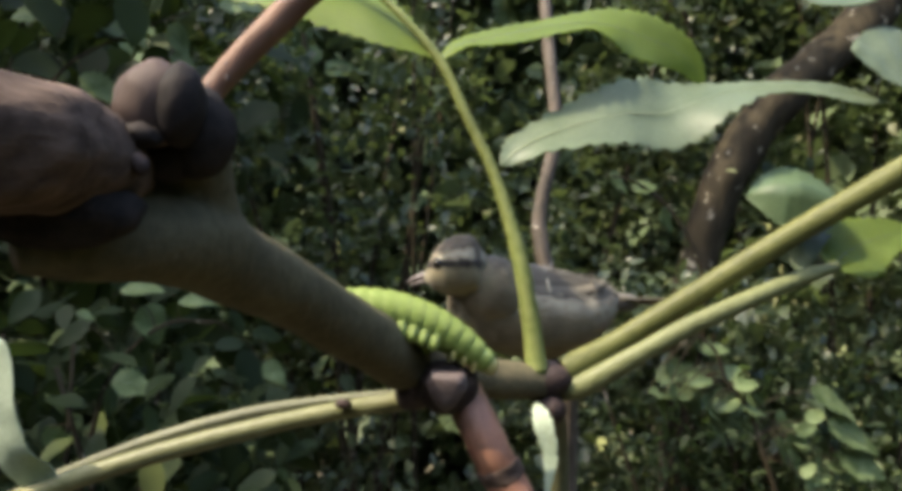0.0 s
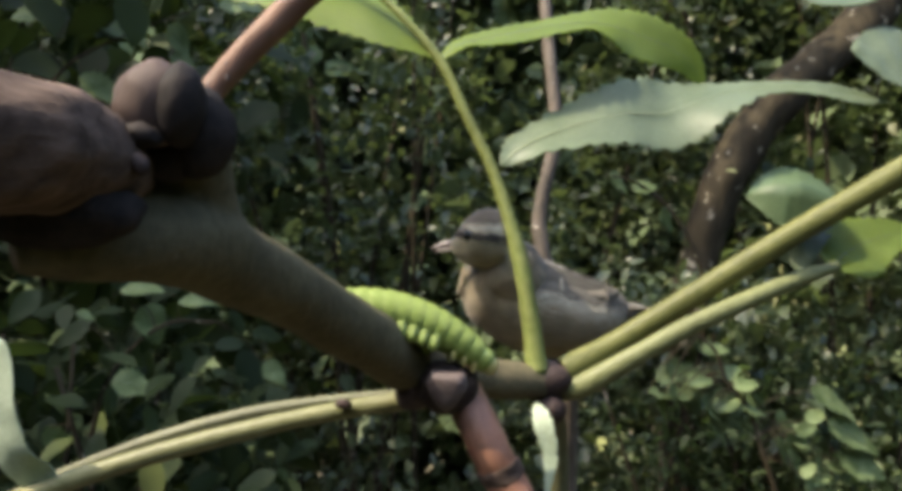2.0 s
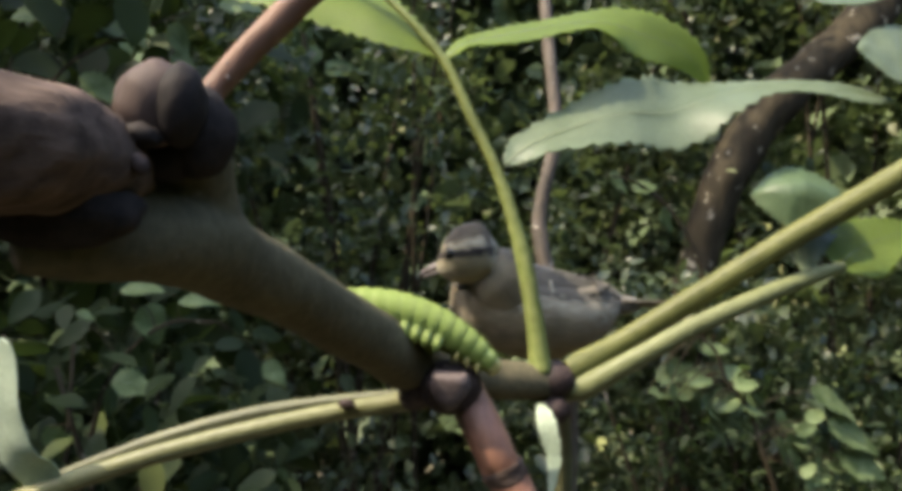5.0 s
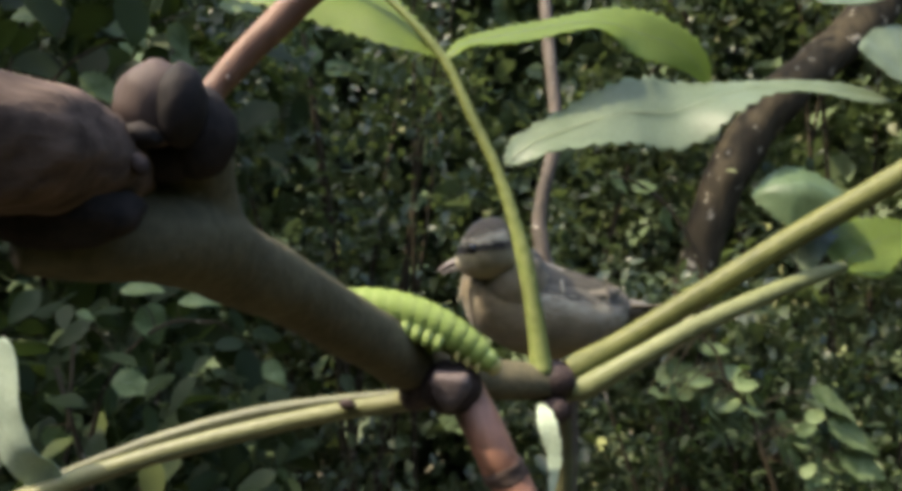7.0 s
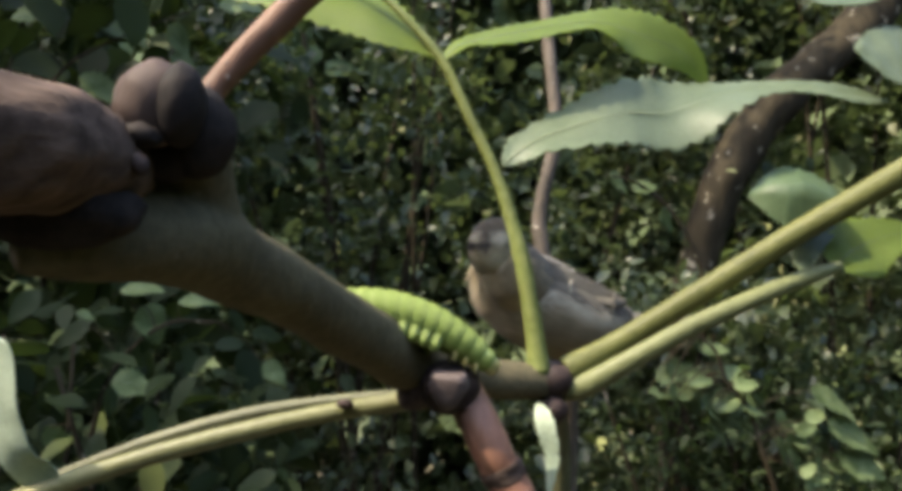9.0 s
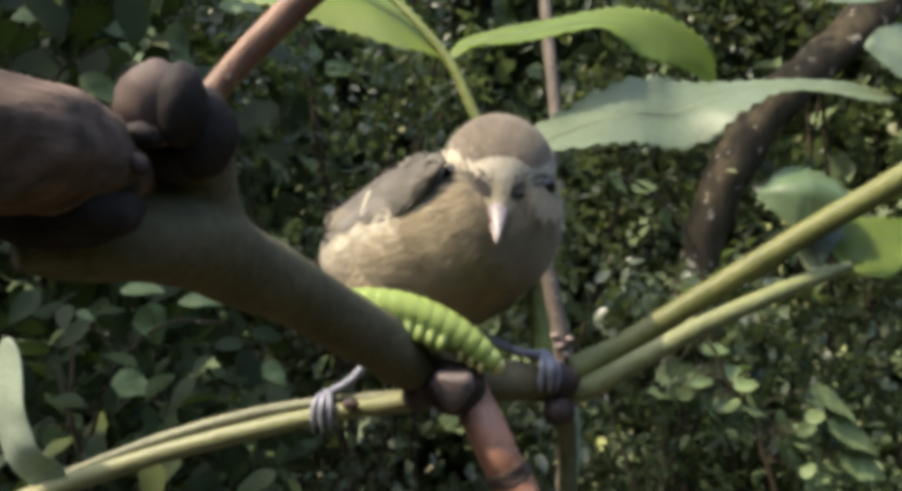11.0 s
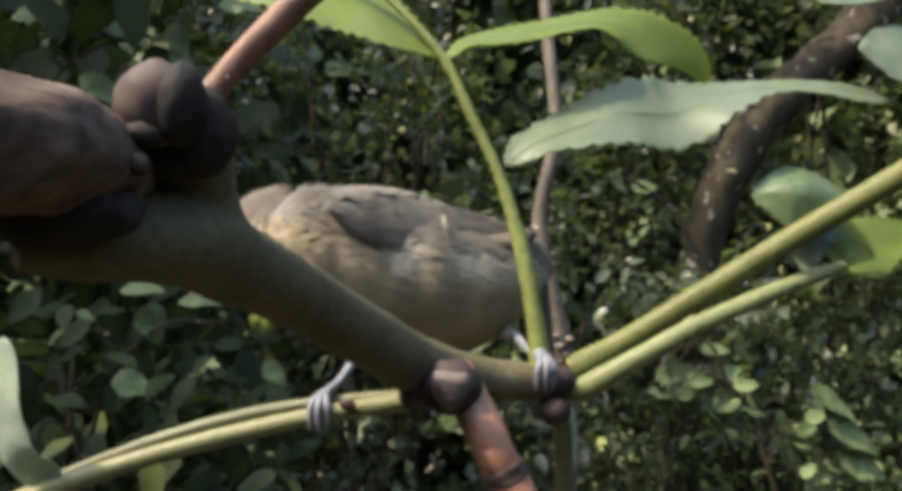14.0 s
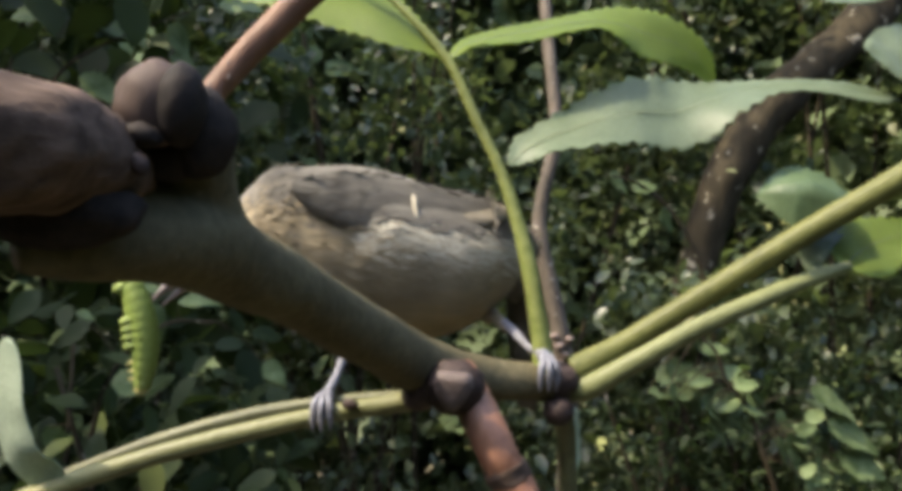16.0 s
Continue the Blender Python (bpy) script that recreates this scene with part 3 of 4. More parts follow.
    part("leaf_stalk", tube([(0.0244, 0.1760, 1.2674, 0.00259), (0.0288, 0.1730, 1.2686, 0.00268), (0.0348, 0.1710, 1.2723, 0.00239), (0.0521, 0.1700, 1.2821, 0.00213), (0.0704, 0.1720, 1.2898, 0.00190), (0.0840, 0.1770, 1.2940, 0.00165), (0.0895, 0.1795, 1.2952, 0.0012)], 8, 14, lump=0.05, lump_scale=200), M_STALKC, br)
    part("leaf_stalk", tube([(-0.0052, 0.1610, 1.2685, 0.00230), (-0.0171, 0.1610, 1.2668, 0.00192), (-0.0311, 0.1600, 1.2645, 0.00191), (-0.0461, 0.1590, 1.2612, 0.00202), (-0.0641, 0.1570, 1.2566, 0.00200), (-0.0797, 0.1560, 1.2516, 0.00199), (-0.1025, 0.1540, 1.2422, 0.00195)], 8, 14, lump=0.05, lump_scale=200), M_STALK, br)
    part("leaf_stalk", tube([(-0.0054, 0.1660, 1.2683, 0.00154), (-0.0225, 0.1660, 1.2672, 0.00132), (-0.0408, 0.1660, 1.2645, 0.00154), (-0.0585, 0.1640, 1.2602, 0.00152), (-0.0773, 0.1630, 1.2536, 0.00130), (-0.1007, 0.1620, 1.2435, 0.00096)], 8, 12, lump=0.05, lump_scale=200), M_STALKO, br)
    part("leaf_stalk", tube([(0.0244, 0.1800, 1.2637, 0.00239), (0.0263, 0.1860, 1.2516, 0.00233), (0.0269, 0.1900, 1.2337, 0.00238), (0.0274, 0.2000, 1.2008, 0.00236)], 6, 12, lump=0.06, lump_scale=200), M_STALKO, br)
    part("side_shoot", tube([(-0.0314, 0.0960, 1.3153, 0.00184), (-0.0299, 0.0970, 1.3187, 0.00171), (-0.0265, 0.0990, 1.3238, 0.00182), (-0.0219, 0.1010, 1.3295, 0.00193), (-0.0162, 0.1030, 1.3361, 0.00205), (-0.0066, 0.1070, 1.3486, 0.00213)], 8, 16, lump=0.07, lump_scale=200), M_REDD, br, "reddish brown side shoot")
    shoot = part("side_shoot", tube([(0.0007, 0.1620, 1.2733, 0.00394), (0.0032, 0.1560, 1.2695, 0.00402), (0.0057, 0.1520, 1.2651, 0.00403), (0.0088, 0.1500, 1.2587, 0.00398), (0.0106, 0.1500, 1.2552, 0.00409), (0.0153, 0.1470, 1.2455, 0.00411), (0.0208, 0.1440, 1.2328, 0.00403)], 8, 20, lump=0.05, lump_scale=260), M_RED, br, "salmon brown side shoot with a ring scar")
    part("ring_scar", tube([(0.0093, 0.1500, 1.2579, 0.00420), (0.0097, 0.1500, 1.2570, 0.00442), (0.0102, 0.1500, 1.2560, 0.00431), (0.0106, 0.1500, 1.2550, 0.00420)], 3, 20, lump=0.12, lump_scale=500), M_OLD, shoot, "brown ring scar")
    rng = np.random.default_rng(77)
    for p0, p1, n in (((0.0057, 0.1520, 1.2651), (0.0106, 0.1500, 1.2552), 9), ((-0.0299, 0.0970, 1.3187), (-0.0219, 0.1010, 1.3295), 9)):
        for _ in range(n):
            u = rng.random()
            c = Vector(p0) * (1 - u) + Vector(p1) * u
            rad = 0.0041 if n == 9 and p0[1] > 0.12 else 0.0018
            a = rng.uniform(3.6, 5.8)
            c += Vector((math.cos(a) * rad * 0.95, math.sin(a) * rad * 0.95, 0))
            part("lenticel", ellipsoid(tuple(c), (0.0002, 0.0002, 0.0005), n=8), M_SCAR, shoot)
    # leaflets
    leaflet("leaflet", br, [(0.0119, 0.1790, 1.3183), (0.0154, 0.1800, 1.3218), (0.0291, 0.1830, 1.3278), (0.0417, 0.1850, 1.3314), (0.0525, 0.1870, 1.3320), (0.0604, 0.1880, 1.3351), (0.0722, 0.1900, 1.3383), (0.0871, 0.1920, 1.3390), (0.1023, 0.1940, 1.3372), (0.1109, 0.1960, 1.3362)], 0.0102,
            [70, 52, 48, 61, 61, 40, 23, 26, 44, 50], M_LEAFP, "pale grey-green toothed leaflet lying nearly level", 26, blunt=1.5, taper=1.05, bite=0.28)
    leaflet("leaflet", br, [(-0.0016, 0.1860, 1.3446), (0.0022, 0.1870, 1.3482), (0.0092, 0.1890, 1.3502), (0.0162, 0.1900, 1.3519), (0.0248, 0.1910, 1.3537), (0.0335, 0.1930, 1.3553), (0.0401, 0.1940, 1.3549), (0.0475, 0.1950, 1.3526), (0.0550, 0.1960, 1.3503), (0.0611, 0.1970, 1.3462), (0.0650, 0.1980, 1.3400)], 0.00895,
            [45, 31, 29, 28, 26, 28, 42, 66, 74, 78, 80], M_LEAF, "bright green toothed leaflet bending down", 28, blunt=1.6)
    leaflet("leaflet", br, [(-0.0030, 0.1860, 1.3442), (-0.0118, 0.1890, 1.3508), (-0.0235, 0.1950, 1.3590), (-0.0440, 0.2040, 1.3690), (-0.0700, 0.2130, 1.3750), (-0.0980, 0.2200, 1.3800)], 0.0115, [58, 55, 53, 52, 52, 52], M_LEAF, "bright green leaflet with light shining through", blunt=2.6, taper=1.0)
    # unseen leaflet above the view, placed to shade the perched bird's front
    leaflet("leaflet", br, [(-0.0375, 0.1958, 1.3799), (-0.0480, 0.2350, 1.3960), (-0.0520, 0.2650, 1.4050), (-0.0535, 0.2920, 1.4110), (-0.0540, 0.3220, 1.4150)], 0.0300, [90, 90, 90, 90, 90], M_LEAF, "wide green leaflet added out of view to shade the bird")
    leaflet("leaflet", br, [(0.0885, 0.1795, 1.2953), (0.0928, 0.1810, 1.2985), (0.0999, 0.1830, 1.3015), (0.1131, 0.1860, 1.3038)], 0.0080, [62, 60, 58, 55], M_LEAF, "bright green leaflet beside the pale stalk")
    leaflet("leaflet", br, [(0.0810, 0.1800, 1.2940), (0.0824, 0.1810, 1.2982), (0.0864, 0.1830, 1.3015), (0.0940, 0.1860, 1.3050)], 0.00270, [75, 70, 60, 60], M_LEAFP, "small pale folded leaflet")
    leaflet("leaflet", br, [(0.0905, 0.1790, 1.3078), (0.0812, 0.1815, 1.3108), (0.0759, 0.1820, 1.3114), (0.0698, 0.1830, 1.3114)], 0.0086, [62, 62, 58, 52], M_LEAFM, "mid-green leaflet folded along its midrib", 12, droop=0.75, bite=0.12, blunt=1.2)
    leaflet("leaflet", br, [(0.1236, 0.1960, 1.3457), (0.1143, 0.1950, 1.3469), (0.1066, 0.1940, 1.3478), (0.1001, 0.1930, 1.3485)], 0.01000, [60, 60, 58, 55], M_LEAFP, "pale toothed leaflet")
    leaflet("leaflet", br, [(0.1143, 0.2000, 1.3687), (0.1040, 0.2000, 1.3643), (0.0951, 0.2000, 1.3633), (0.0885, 0.2000, 1.3646)], 0.00412, [70, 50, 40, 40], M_LEAFP, "pale leaflet")
    leaflet("leaflet", br, [(-0.0788, 0.1560, 1.2525), (-0.0824, 0.1550, 1.2549), (-0.0852, 0.1530, 1.2590), (-0.0868, 0.1520, 1.2660), (-0.0868, 0.1510, 1.2750), (-0.0862, 0.1500, 1.2822)], 0.0056, [110, 115, 120, 120, 120, 120], M_LEAFW, "pale upright leaflet", 8, bite=0.04, blunt=1.4, taper=0.33)
    young = leaflet("leaflet", br, [Vector(p) - YOUNG for p in ((0.0182, 0.1630, 1.2669), (0.0193, 0.1600, 1.2637), (0.0207, 0.1590, 1.2569), (0.0197, 0.1580, 1.2484))], 0.00200, [115, 115, 118, 120], M_LEAFW, "narrow pale young leaflet", 6)
    young.location = YOUNG
    # gall on the stalk
    part("gall", ellipsoid((-0.0213, 0.1580, 1.2679), (0.00175, 0.00116, 0.00105), (0, 8, 0), 12, 0.2), M_BUD, br, "small dark gall on the stalk")
    return young


young_leaflet = build_branch(branch)
tagged(branch, "leafy twig with brown buds, pale stalks and toothed leaflets", "branch")

# ---- caterpillar ----
SEG = 12
SEG_STEP = 0.00242
grub = empty("caterpillar")


def build_caterpillar(g):
    out = []
    for i in range(SEG):
        u = i / (SEG - 1)
        r = 0.0041 * (0.52 + 0.48 * math.sin(math.pi * min(1, 0.12 + u * 0.84)) ** 0.8)
        # plump ring with a shallow crease at both ends
        bm = loft([(-0.0031, 0, r * 0.6, r * 0.6), (-0.0022, 0, r * 0.88, r * 0.88), (-0.0013, 0, r * 0.965, r * 0.965), (0, 0, r, r), (0.0013, 0, r * 0.965, r * 0.965), (0.0022, 0, r * 0.88, r * 0.88), (0.0031, 0, r * 0.6, r * 0.6)], 22, 3, 0.03)
        seg = part("segment", bm, M_GRUB, g)
        if 3 < i < 8 or i == 0:
            for sd in (-1, 1):
                leg = part("proleg", tube([(0, 0, 0.0016, 0.0014), (0.0001, sd * 0.0003, 0.0, 0.0013), (0.0003, sd * 0.0004, -0.0012, 0.0011), (0.0004, sd * 0.0004, -0.0019, 0.0006)], 4, 10), M_GRUB, seg)
                leg.location = (0, sd * r * 0.56, -r * 0.74)
        elif i > 8:
            for sd in (-1, 1):
                leg = part("claw_leg", tube([(0, 0, 0.0008, 0.0006), (0.0004, 0, -0.0008, 0.0004), (0.0010, 0, -0.0016, 0.0001)], 4, 6), M_GRUBH, seg)
                leg.location = (0, sd * r * 0.5, -r * 0.82)
        out.append(seg)
    head = part("head_capsule", loft([(-0.001, 0, 0.0012, 0.0012), (0.0003, 0, 0.0019, 0.0019), (0.0016, -0.0002, 0.0014, 0.0015), (0.0022, -0.0004, 0.0004, 0.0005)], 14, 3), M_GRUBH, g, "yellowish brown head")
    out.append(head)
    return out


segments = build_caterpillar(grub)
tagged(grub, "fat pale green caterpillar with segmented body", "caterpillar")

# ---- bird ----
bird = empty("bird")


def tufts(parent, bm, kinds, choose, n, length, width, seed, lifts=(0.03, 0.11)):
    """Small overlapping feathers over a body, one mesh for each kind: kinds {key: (name, material, label)}."""
    rng = np.random.default_rng(seed)
    bmesh.ops.triangulate(bm, faces=bm.faces)
    bmesh.ops.recalc_face_normals(bm, faces=bm.faces)
    faces = [(f.calc_area(), [v.co.copy() for v in f.verts], f.normal.copy()) for f in bm.faces]
    bm.free()
    area = np.array([f[0] for f in faces])
    made = {k: ([], []) for k in kinds}
    for i in rng.choice(len(faces), n, p=area / area.sum()):
        _, (a, b, c), nrm = faces[i]
        u, v = sorted(rng.random(2))
        p = a * u + b * (v - u) + c * (1 - v)
        back = Vector((-1, rng.normal(0, 0.22), rng.normal(0, 0.22)))
        back = back - nrm * back.dot(nrm)
        if back.length < 0.2:
            continue
        back.normalize()
        side = nrm.cross(back)
        ln, w = length * rng.uniform(0.7, 1.25), width * rng.uniform(0.8, 1.2)
        key = choose(p, rng.normal())
        if key is None:
            continue
        vs, fs = made[key]
        o = len(vs)
        lift = rng.uniform(*lifts)
        vs += [p + nrm * 0.0001, p + back * ln * 0.5 + side * w + nrm * ln * lift * 0.5, p + back * ln * 0.5 - side * w + nrm * ln * lift * 0.5,
               p + back * ln * 0.55 + nrm * (ln * lift * 0.5 + w * 0.25), p + back * ln + nrm * ln * lift]
        fs += [(o, o + 1, o + 3), (o, o + 3, o + 2), (o + 1, o + 4, o + 3), (o + 3, o + 4, o + 2)]
    for k, (name, mat, label) in kinds.items():
        me = bpy.data.meshes.new(name)
        me.from_pydata(made[k][0], [], made[k][1])
        me.materials.append(mat)
        me.polygons.foreach_set("use_smooth", [True] * len(me.polygons))
        ob = new(name, me)
        ob.parent = parent
        tagged(ob, label, kind="stuff")


def build_head():
    stations = [(-0.0125, 0.0005, 0.002, 0.002), (-0.010, 0.0005, 0.0080, 0.0085), (-0.004, 0.0008, 0.0116, 0.0118), (0.002, 0.0006, 0.0112, 0.0112), (0.007, -0.0004, 0.0085, 0.0085), (0.0105, -0.0014, 0.0052, 0.0052), (0.0128, -0.002, 0.002, 0.002)]
    stations = [tuple(1.02 * v for v in st) for st in stations]
    head = part("head", loft(stations, 40, 6), M_CHEEK, bird, "pale buff cheeks")

    def patch(cond, grow):
        bm = loft(stations, 150, 22)
        for f in [f for f in bm.faces if not cond(f.calc_center_median())]:
            bm.faces.remove(f)
        for v in [v for v in bm.verts if not v.link_faces]:
            bm.verts.remove(v)
        for v in bm.verts:
            v.co *= grow
        return bm

    def jag(c):
        return 0.0010 * noise.noise(Vector((c.x * 500, c.y * 2600, c.z * 2600)))

    part("crown", patch(lambda c: c.z > 0.0064 + 0.036 * (0.004 - c.x) + jag(c) and c.x < 0.0072, 1.02), M_CROWN, head, "grey-brown crown")
    part("collar", patch(lambda c: abs(c.x + 0.0096) < 0.0011 + 0.6 * jag(c) and c.z > -0.004, 1.012), M_COLLAR, head, "dark line round the nape")
    for sd in (-1, 1):
        part("eye_stripe", patch(lambda c: c.y * sd > 0.002 and abs(c.z - 0.0013 - 0.12 * c.x) < 0.0013 + jag(c) and -0.0112 < c.x < 0.0125, 1.022), M_STRIPE, head, "black line through the eye")
        part("eye", ellipsoid((0.0044, sd * 0.0097, 0.0019), (0.0023, 0.0020, 0.0023), n=16), M_EYE, head, "glossy black eye")
    part("upper_beak", loft([(0.0105, -0.0012, 0.0026, 0.0022), (0.0150, -0.0014, 0.0018, 0.0015), (0.0188, -0.0022, 0.0010, 0.0009), (0.0216, -0.0032, 0.0002, 0.0002)], 12, 4), M_BEAK, head, "grey horn upper beak")
    lower = part("lower_beak", loft([(0.0, 0, 0.0021, 0.0011), (0.0045, -0.0002, 0.0014, 0.0009), (0.0095, -0.0006, 0.0003, 0.0002)], 12, 4), M_BEAK, head, "pinkish lower beak")

    def plume(p, r):
        if p.x > 0.0118:
            return None
        z = p.z + 0.0007 * r
        if z > 0.0062 + 0.036 * (0.004 - p.x) and p.x + 0.0006 * r < 0.0076:
            return "crown"
        if abs(z - 0.0013 - 0.12 * p.x) < 0.0014 and abs(p.y) > 0.002:
            return None if (p - Vector((0.0044, math.copysign(0.0104, p.y), 0.0019))).length < 0.0024 else "stripe"
        if abs(p.x + 0.0098 + 0.0004 * r) < 0.0011 and p.z > -0.003:
            return "collar"
        return "brow" if z > 0.0013 + 0.12 * p.x else "cheek"

    tufts(head, loft(stations, 40, 6), {"crown": ("crown_feathers", M_CROWN, "soft grey-brown crown feathers"), "stripe": ("stripe_feathers", M_STRIPE, "black eye line feathers"), "collar": ("collar_feathers", M_COLLAR, "dark brown feathers of the nape line"), "brow": ("brow_feathers", M_WHITE, "whitish brow feathers"),
                                       "cheek": ("cheek_feathers", M_CHEEK, "buff cheek feathers")}, plume, 12000, 0.0026, 0.00022, 5, (0.008, 0.04))
    return head, lower


def feather(name, parent, x0, x1, y, z0, z1, w, mat, tw=0.0, label=""):
    """Narrow rounded vane from front to back."""
    bm = bmesh.new()
    rows = []
    for i in range(9):
        u = i / 8
        ww = w * (0.55 + 0.45 * math.sin(math.pi * min(1, u * 0.75 + 0.2))) * (1 if u < 0.9 else 0.45)
        c = Vector((x0 + (x1 - x0) * u, y, z0 + (z1 - z0) * u))
        d = Vector((0, math.sin(tw), math.cos(tw)))
        rows.append([bm.verts.new(c + d * ww * k + Vector((0, 0.0003 * (1 - abs(k)), 0))) for k in (-1, 0, 1)])
    for a, b in zip(rows, rows[1:]):
        for k in (0, 1):
            bm.faces.new((a[k], a[k + 1], b[k + 1], b[k]))
    ob = part(name, bm, mat, parent, label)
    sol = ob.modifiers.new("thickness", "SOLIDIFY")
    sol.thickness = 0.0004
    return ob


def build_bird():
    torso = [(-0.036, 0.005, 0.002, 0.002), (-0.031, 0.003, 0.0085, 0.0085), (-0.021, -0.0005, 0.0145, 0.0150), (-0.006, -0.002, 0.0178, 0.0190), (0.010, -0.001, 0.0182, 0.0195), (0.022, 0.0, 0.0158, 0.0166), (0.031, 0.0015, 0.0118, 0.0122), (0.037, 0.002, 0.004, 0.004)]
    part("torso", loft(torso, 40, 6, 0.01), M_PALE, bird, "pale buff underside")
    bm = loft(torso, 110, 16)
    for f in [f for f in bm.faces if f.calc_center_median().z < 0.0062 + 0.003 * noise.noise(Vector((f.calc_center_median().x * 200, f.calc_center_median().y * 900, f.calc_center_median().z * 900)))]:
        bm.faces.remove(f)
    for v in [v for v in bm.verts if not v.link_faces]:
        bm.verts.remove(v)
    for v in bm.verts:
        v.co = Vector((v.co.x, v.co.y * 1.02, v.co.z * 1.03))
    body_kinds = {"back": ("back_feathers", M_BACK, "grey-brown back feathers"), "belly": ("belly_feathers", M_PALE, "buff belly feathers"), "flank": ("flank_feathers", M_WHITE, "whitish flank feathers")}

    def coat(p, r):
        z = p.z + 0.0022 * r
        return "back" if z > 0.0060 else "flank" if z > -0.0005 and p.x < 0.014 else "belly"

    tufts(bird, loft(torso, 40, 6, 0.01), body_kinds, coat, 26000, 0.0052, 0.00024, 6, (0.002, 0.014))
    part("mantle", bm, M_BACK, bird, "grey-brown back")
    for sd in (-1, 1):
        bm = loft([(0.025, 0.007, 0.0004, 0.001), (0.016, 0.006, 0.0016, 0.0058), (0.002, 0.005, 0.0020, 0.0076), (-0.012, 0.005, 0.0018, 0.0068), (-0.023, 0.006, 0.0013, 0.0046), (-0.029, 0.007, 0.0006, 0.0012)], 20, 5, 0.01)
        wing = part("wing", bm, M_BACK, bird, "folded grey-brown wing")
        tufts(wing, loft([(0.025, 0.007, 0.0004, 0.001), (0.016, 0.006, 0.0016, 0.0058), (0.002, 0.005, 0.0020, 0.0076), (-0.012, 0.005, 0.0018, 0.0068), (-0.023, 0.006, 0.0013, 0.0046)], 20, 5), {"back": ("covert_feathers", M_BACK, "grey-brown covert feathers")}, lambda p, r: "back", 6000, 0.0050, 0.00028, 9 + sd, (0.006, 0.025))
        wing.matrix_basis = pose(0.001, sd * 0.0152, 0.0046, sd * 23, 0, sd * 8)
        for k in range(6):
            feather("flight_feather", wing, 0.002 - 0.004 * k, -0.025 - 0.0010 * k, sd * (0.0019 - 0.0002 * k), 0.0005 + 0.0013 * k, 0.0050 + 0.0007 * k, 0.0022, M_WING)
        part("wing_bar", ellipsoid((-0.0035, sd * 0.0022, 0.0048), (0.0007, 0.0007, 0.0036), (0, 8, 0), 10, 0.2), M_WHITE, wing, "white wing bar")
    tail = part("tail", ellipsoid((-0.004, 0, 0), (0.010, 0.0062, 0.0042), n=16), M_BACK, bird, "short dark tail")
    for k in range(5):
        feather("tail_feather", tail, -0.004, -0.040, (k - 2) * 0.0022, 0.0006 * abs(k - 2), -0.001 + 0.0006 * abs(k - 2), 0.0034, M_WING, 1.3)
    NECK = [(-0.026, 0, 0.006, 0.006), (-0.018, 0, 0.0146, 0.0156), (-0.006, 0, 0.0138, 0.0148), (0.006, 0, 0.0130, 0.0136), (0.013, 0, 0.0112, 0.0116), (0.019, 0, 0.0060, 0.0060)]
    neck = part("neck", loft(NECK, 32, 5, 0.03), M_PALE, bird, "stretched pale buff neck")
    tufts(neck, loft(NECK, 32, 5), {"back": ("nape_feathers", M_BACK, "grey-brown nape feathers"), "belly": ("throat_feathers", M_PALE, "buff throat feathers")},
          lambda p, r: "back" if p.z + 0.002 * r > 0.0055 else "belly", 9000, 0.0042, 0.00024, 7, (0.002, 0.016))
    head, jaw = build_head()
    legs, feet = [], []
    for sd in (-1, 1):
        foot = part("foot", ellipsoid((0, 0, 0.0018), (0.0018, 0.0016, 0.0014), n=12), M_FOOT, bird, "blue-grey gripping foot")
        for ang, ln in ((0, 0.0086), (-15, 0.0080), (15, 0.0080), (180, 0.0074)):
            a = radians(ang)
            dx, dy = math.cos(a), math.sin(a)
            part("toe", tube([(0, 0, 0.0018, 0.0008), (dx * ln * 0.35, dy * ln * 0.4, 0.0021, 0.0008), (dx * ln * 0.60, dy * ln * 0.75, 0.0008, 0.0008), (dx * ln * 0.64, dy * ln * 0.85, -0.0018, 0.0007), (dx * ln * 0.62, dy * ln * 0.85, -0.0046, 0.0002)], 5, 8, lump=0.1, lump_scale=900), M_FOOT, foot)
        feet.append(foot)
        leg = part("leg", tube([(0, 0, 0.0, 0.0010), (-0.0008, 0, 0.006, 0.0009), (0, 0, 0.012, 0.0011), (0.0005, 0, 0.018, 0.0012)], 6, 10), M_FOOT, bird, "thin blue-grey leg")
        part("thigh", tube([(0, 0, 0.0160, 0.0011), (0, 0, 0.021, 0.0017), (0, 0, 0.027, 0.0026), (0, 0, 0.034, 0.0028)], 6, 14, lump=0.25, lump_scale=500), M_PALE, leg, "fluffy pale buff thigh")
        legs.append(leg)
    return neck, head, jaw, tail, legs, feet


neck, head, jaw, tail, legs, feet = build_bird()
tagged(bird, "small grey-brown and buff songbird with a black eye line", "bird")

# ---- what moves ----
TIMES = [i / 15 for i in range(int(SECONDS * 15) + 1)]


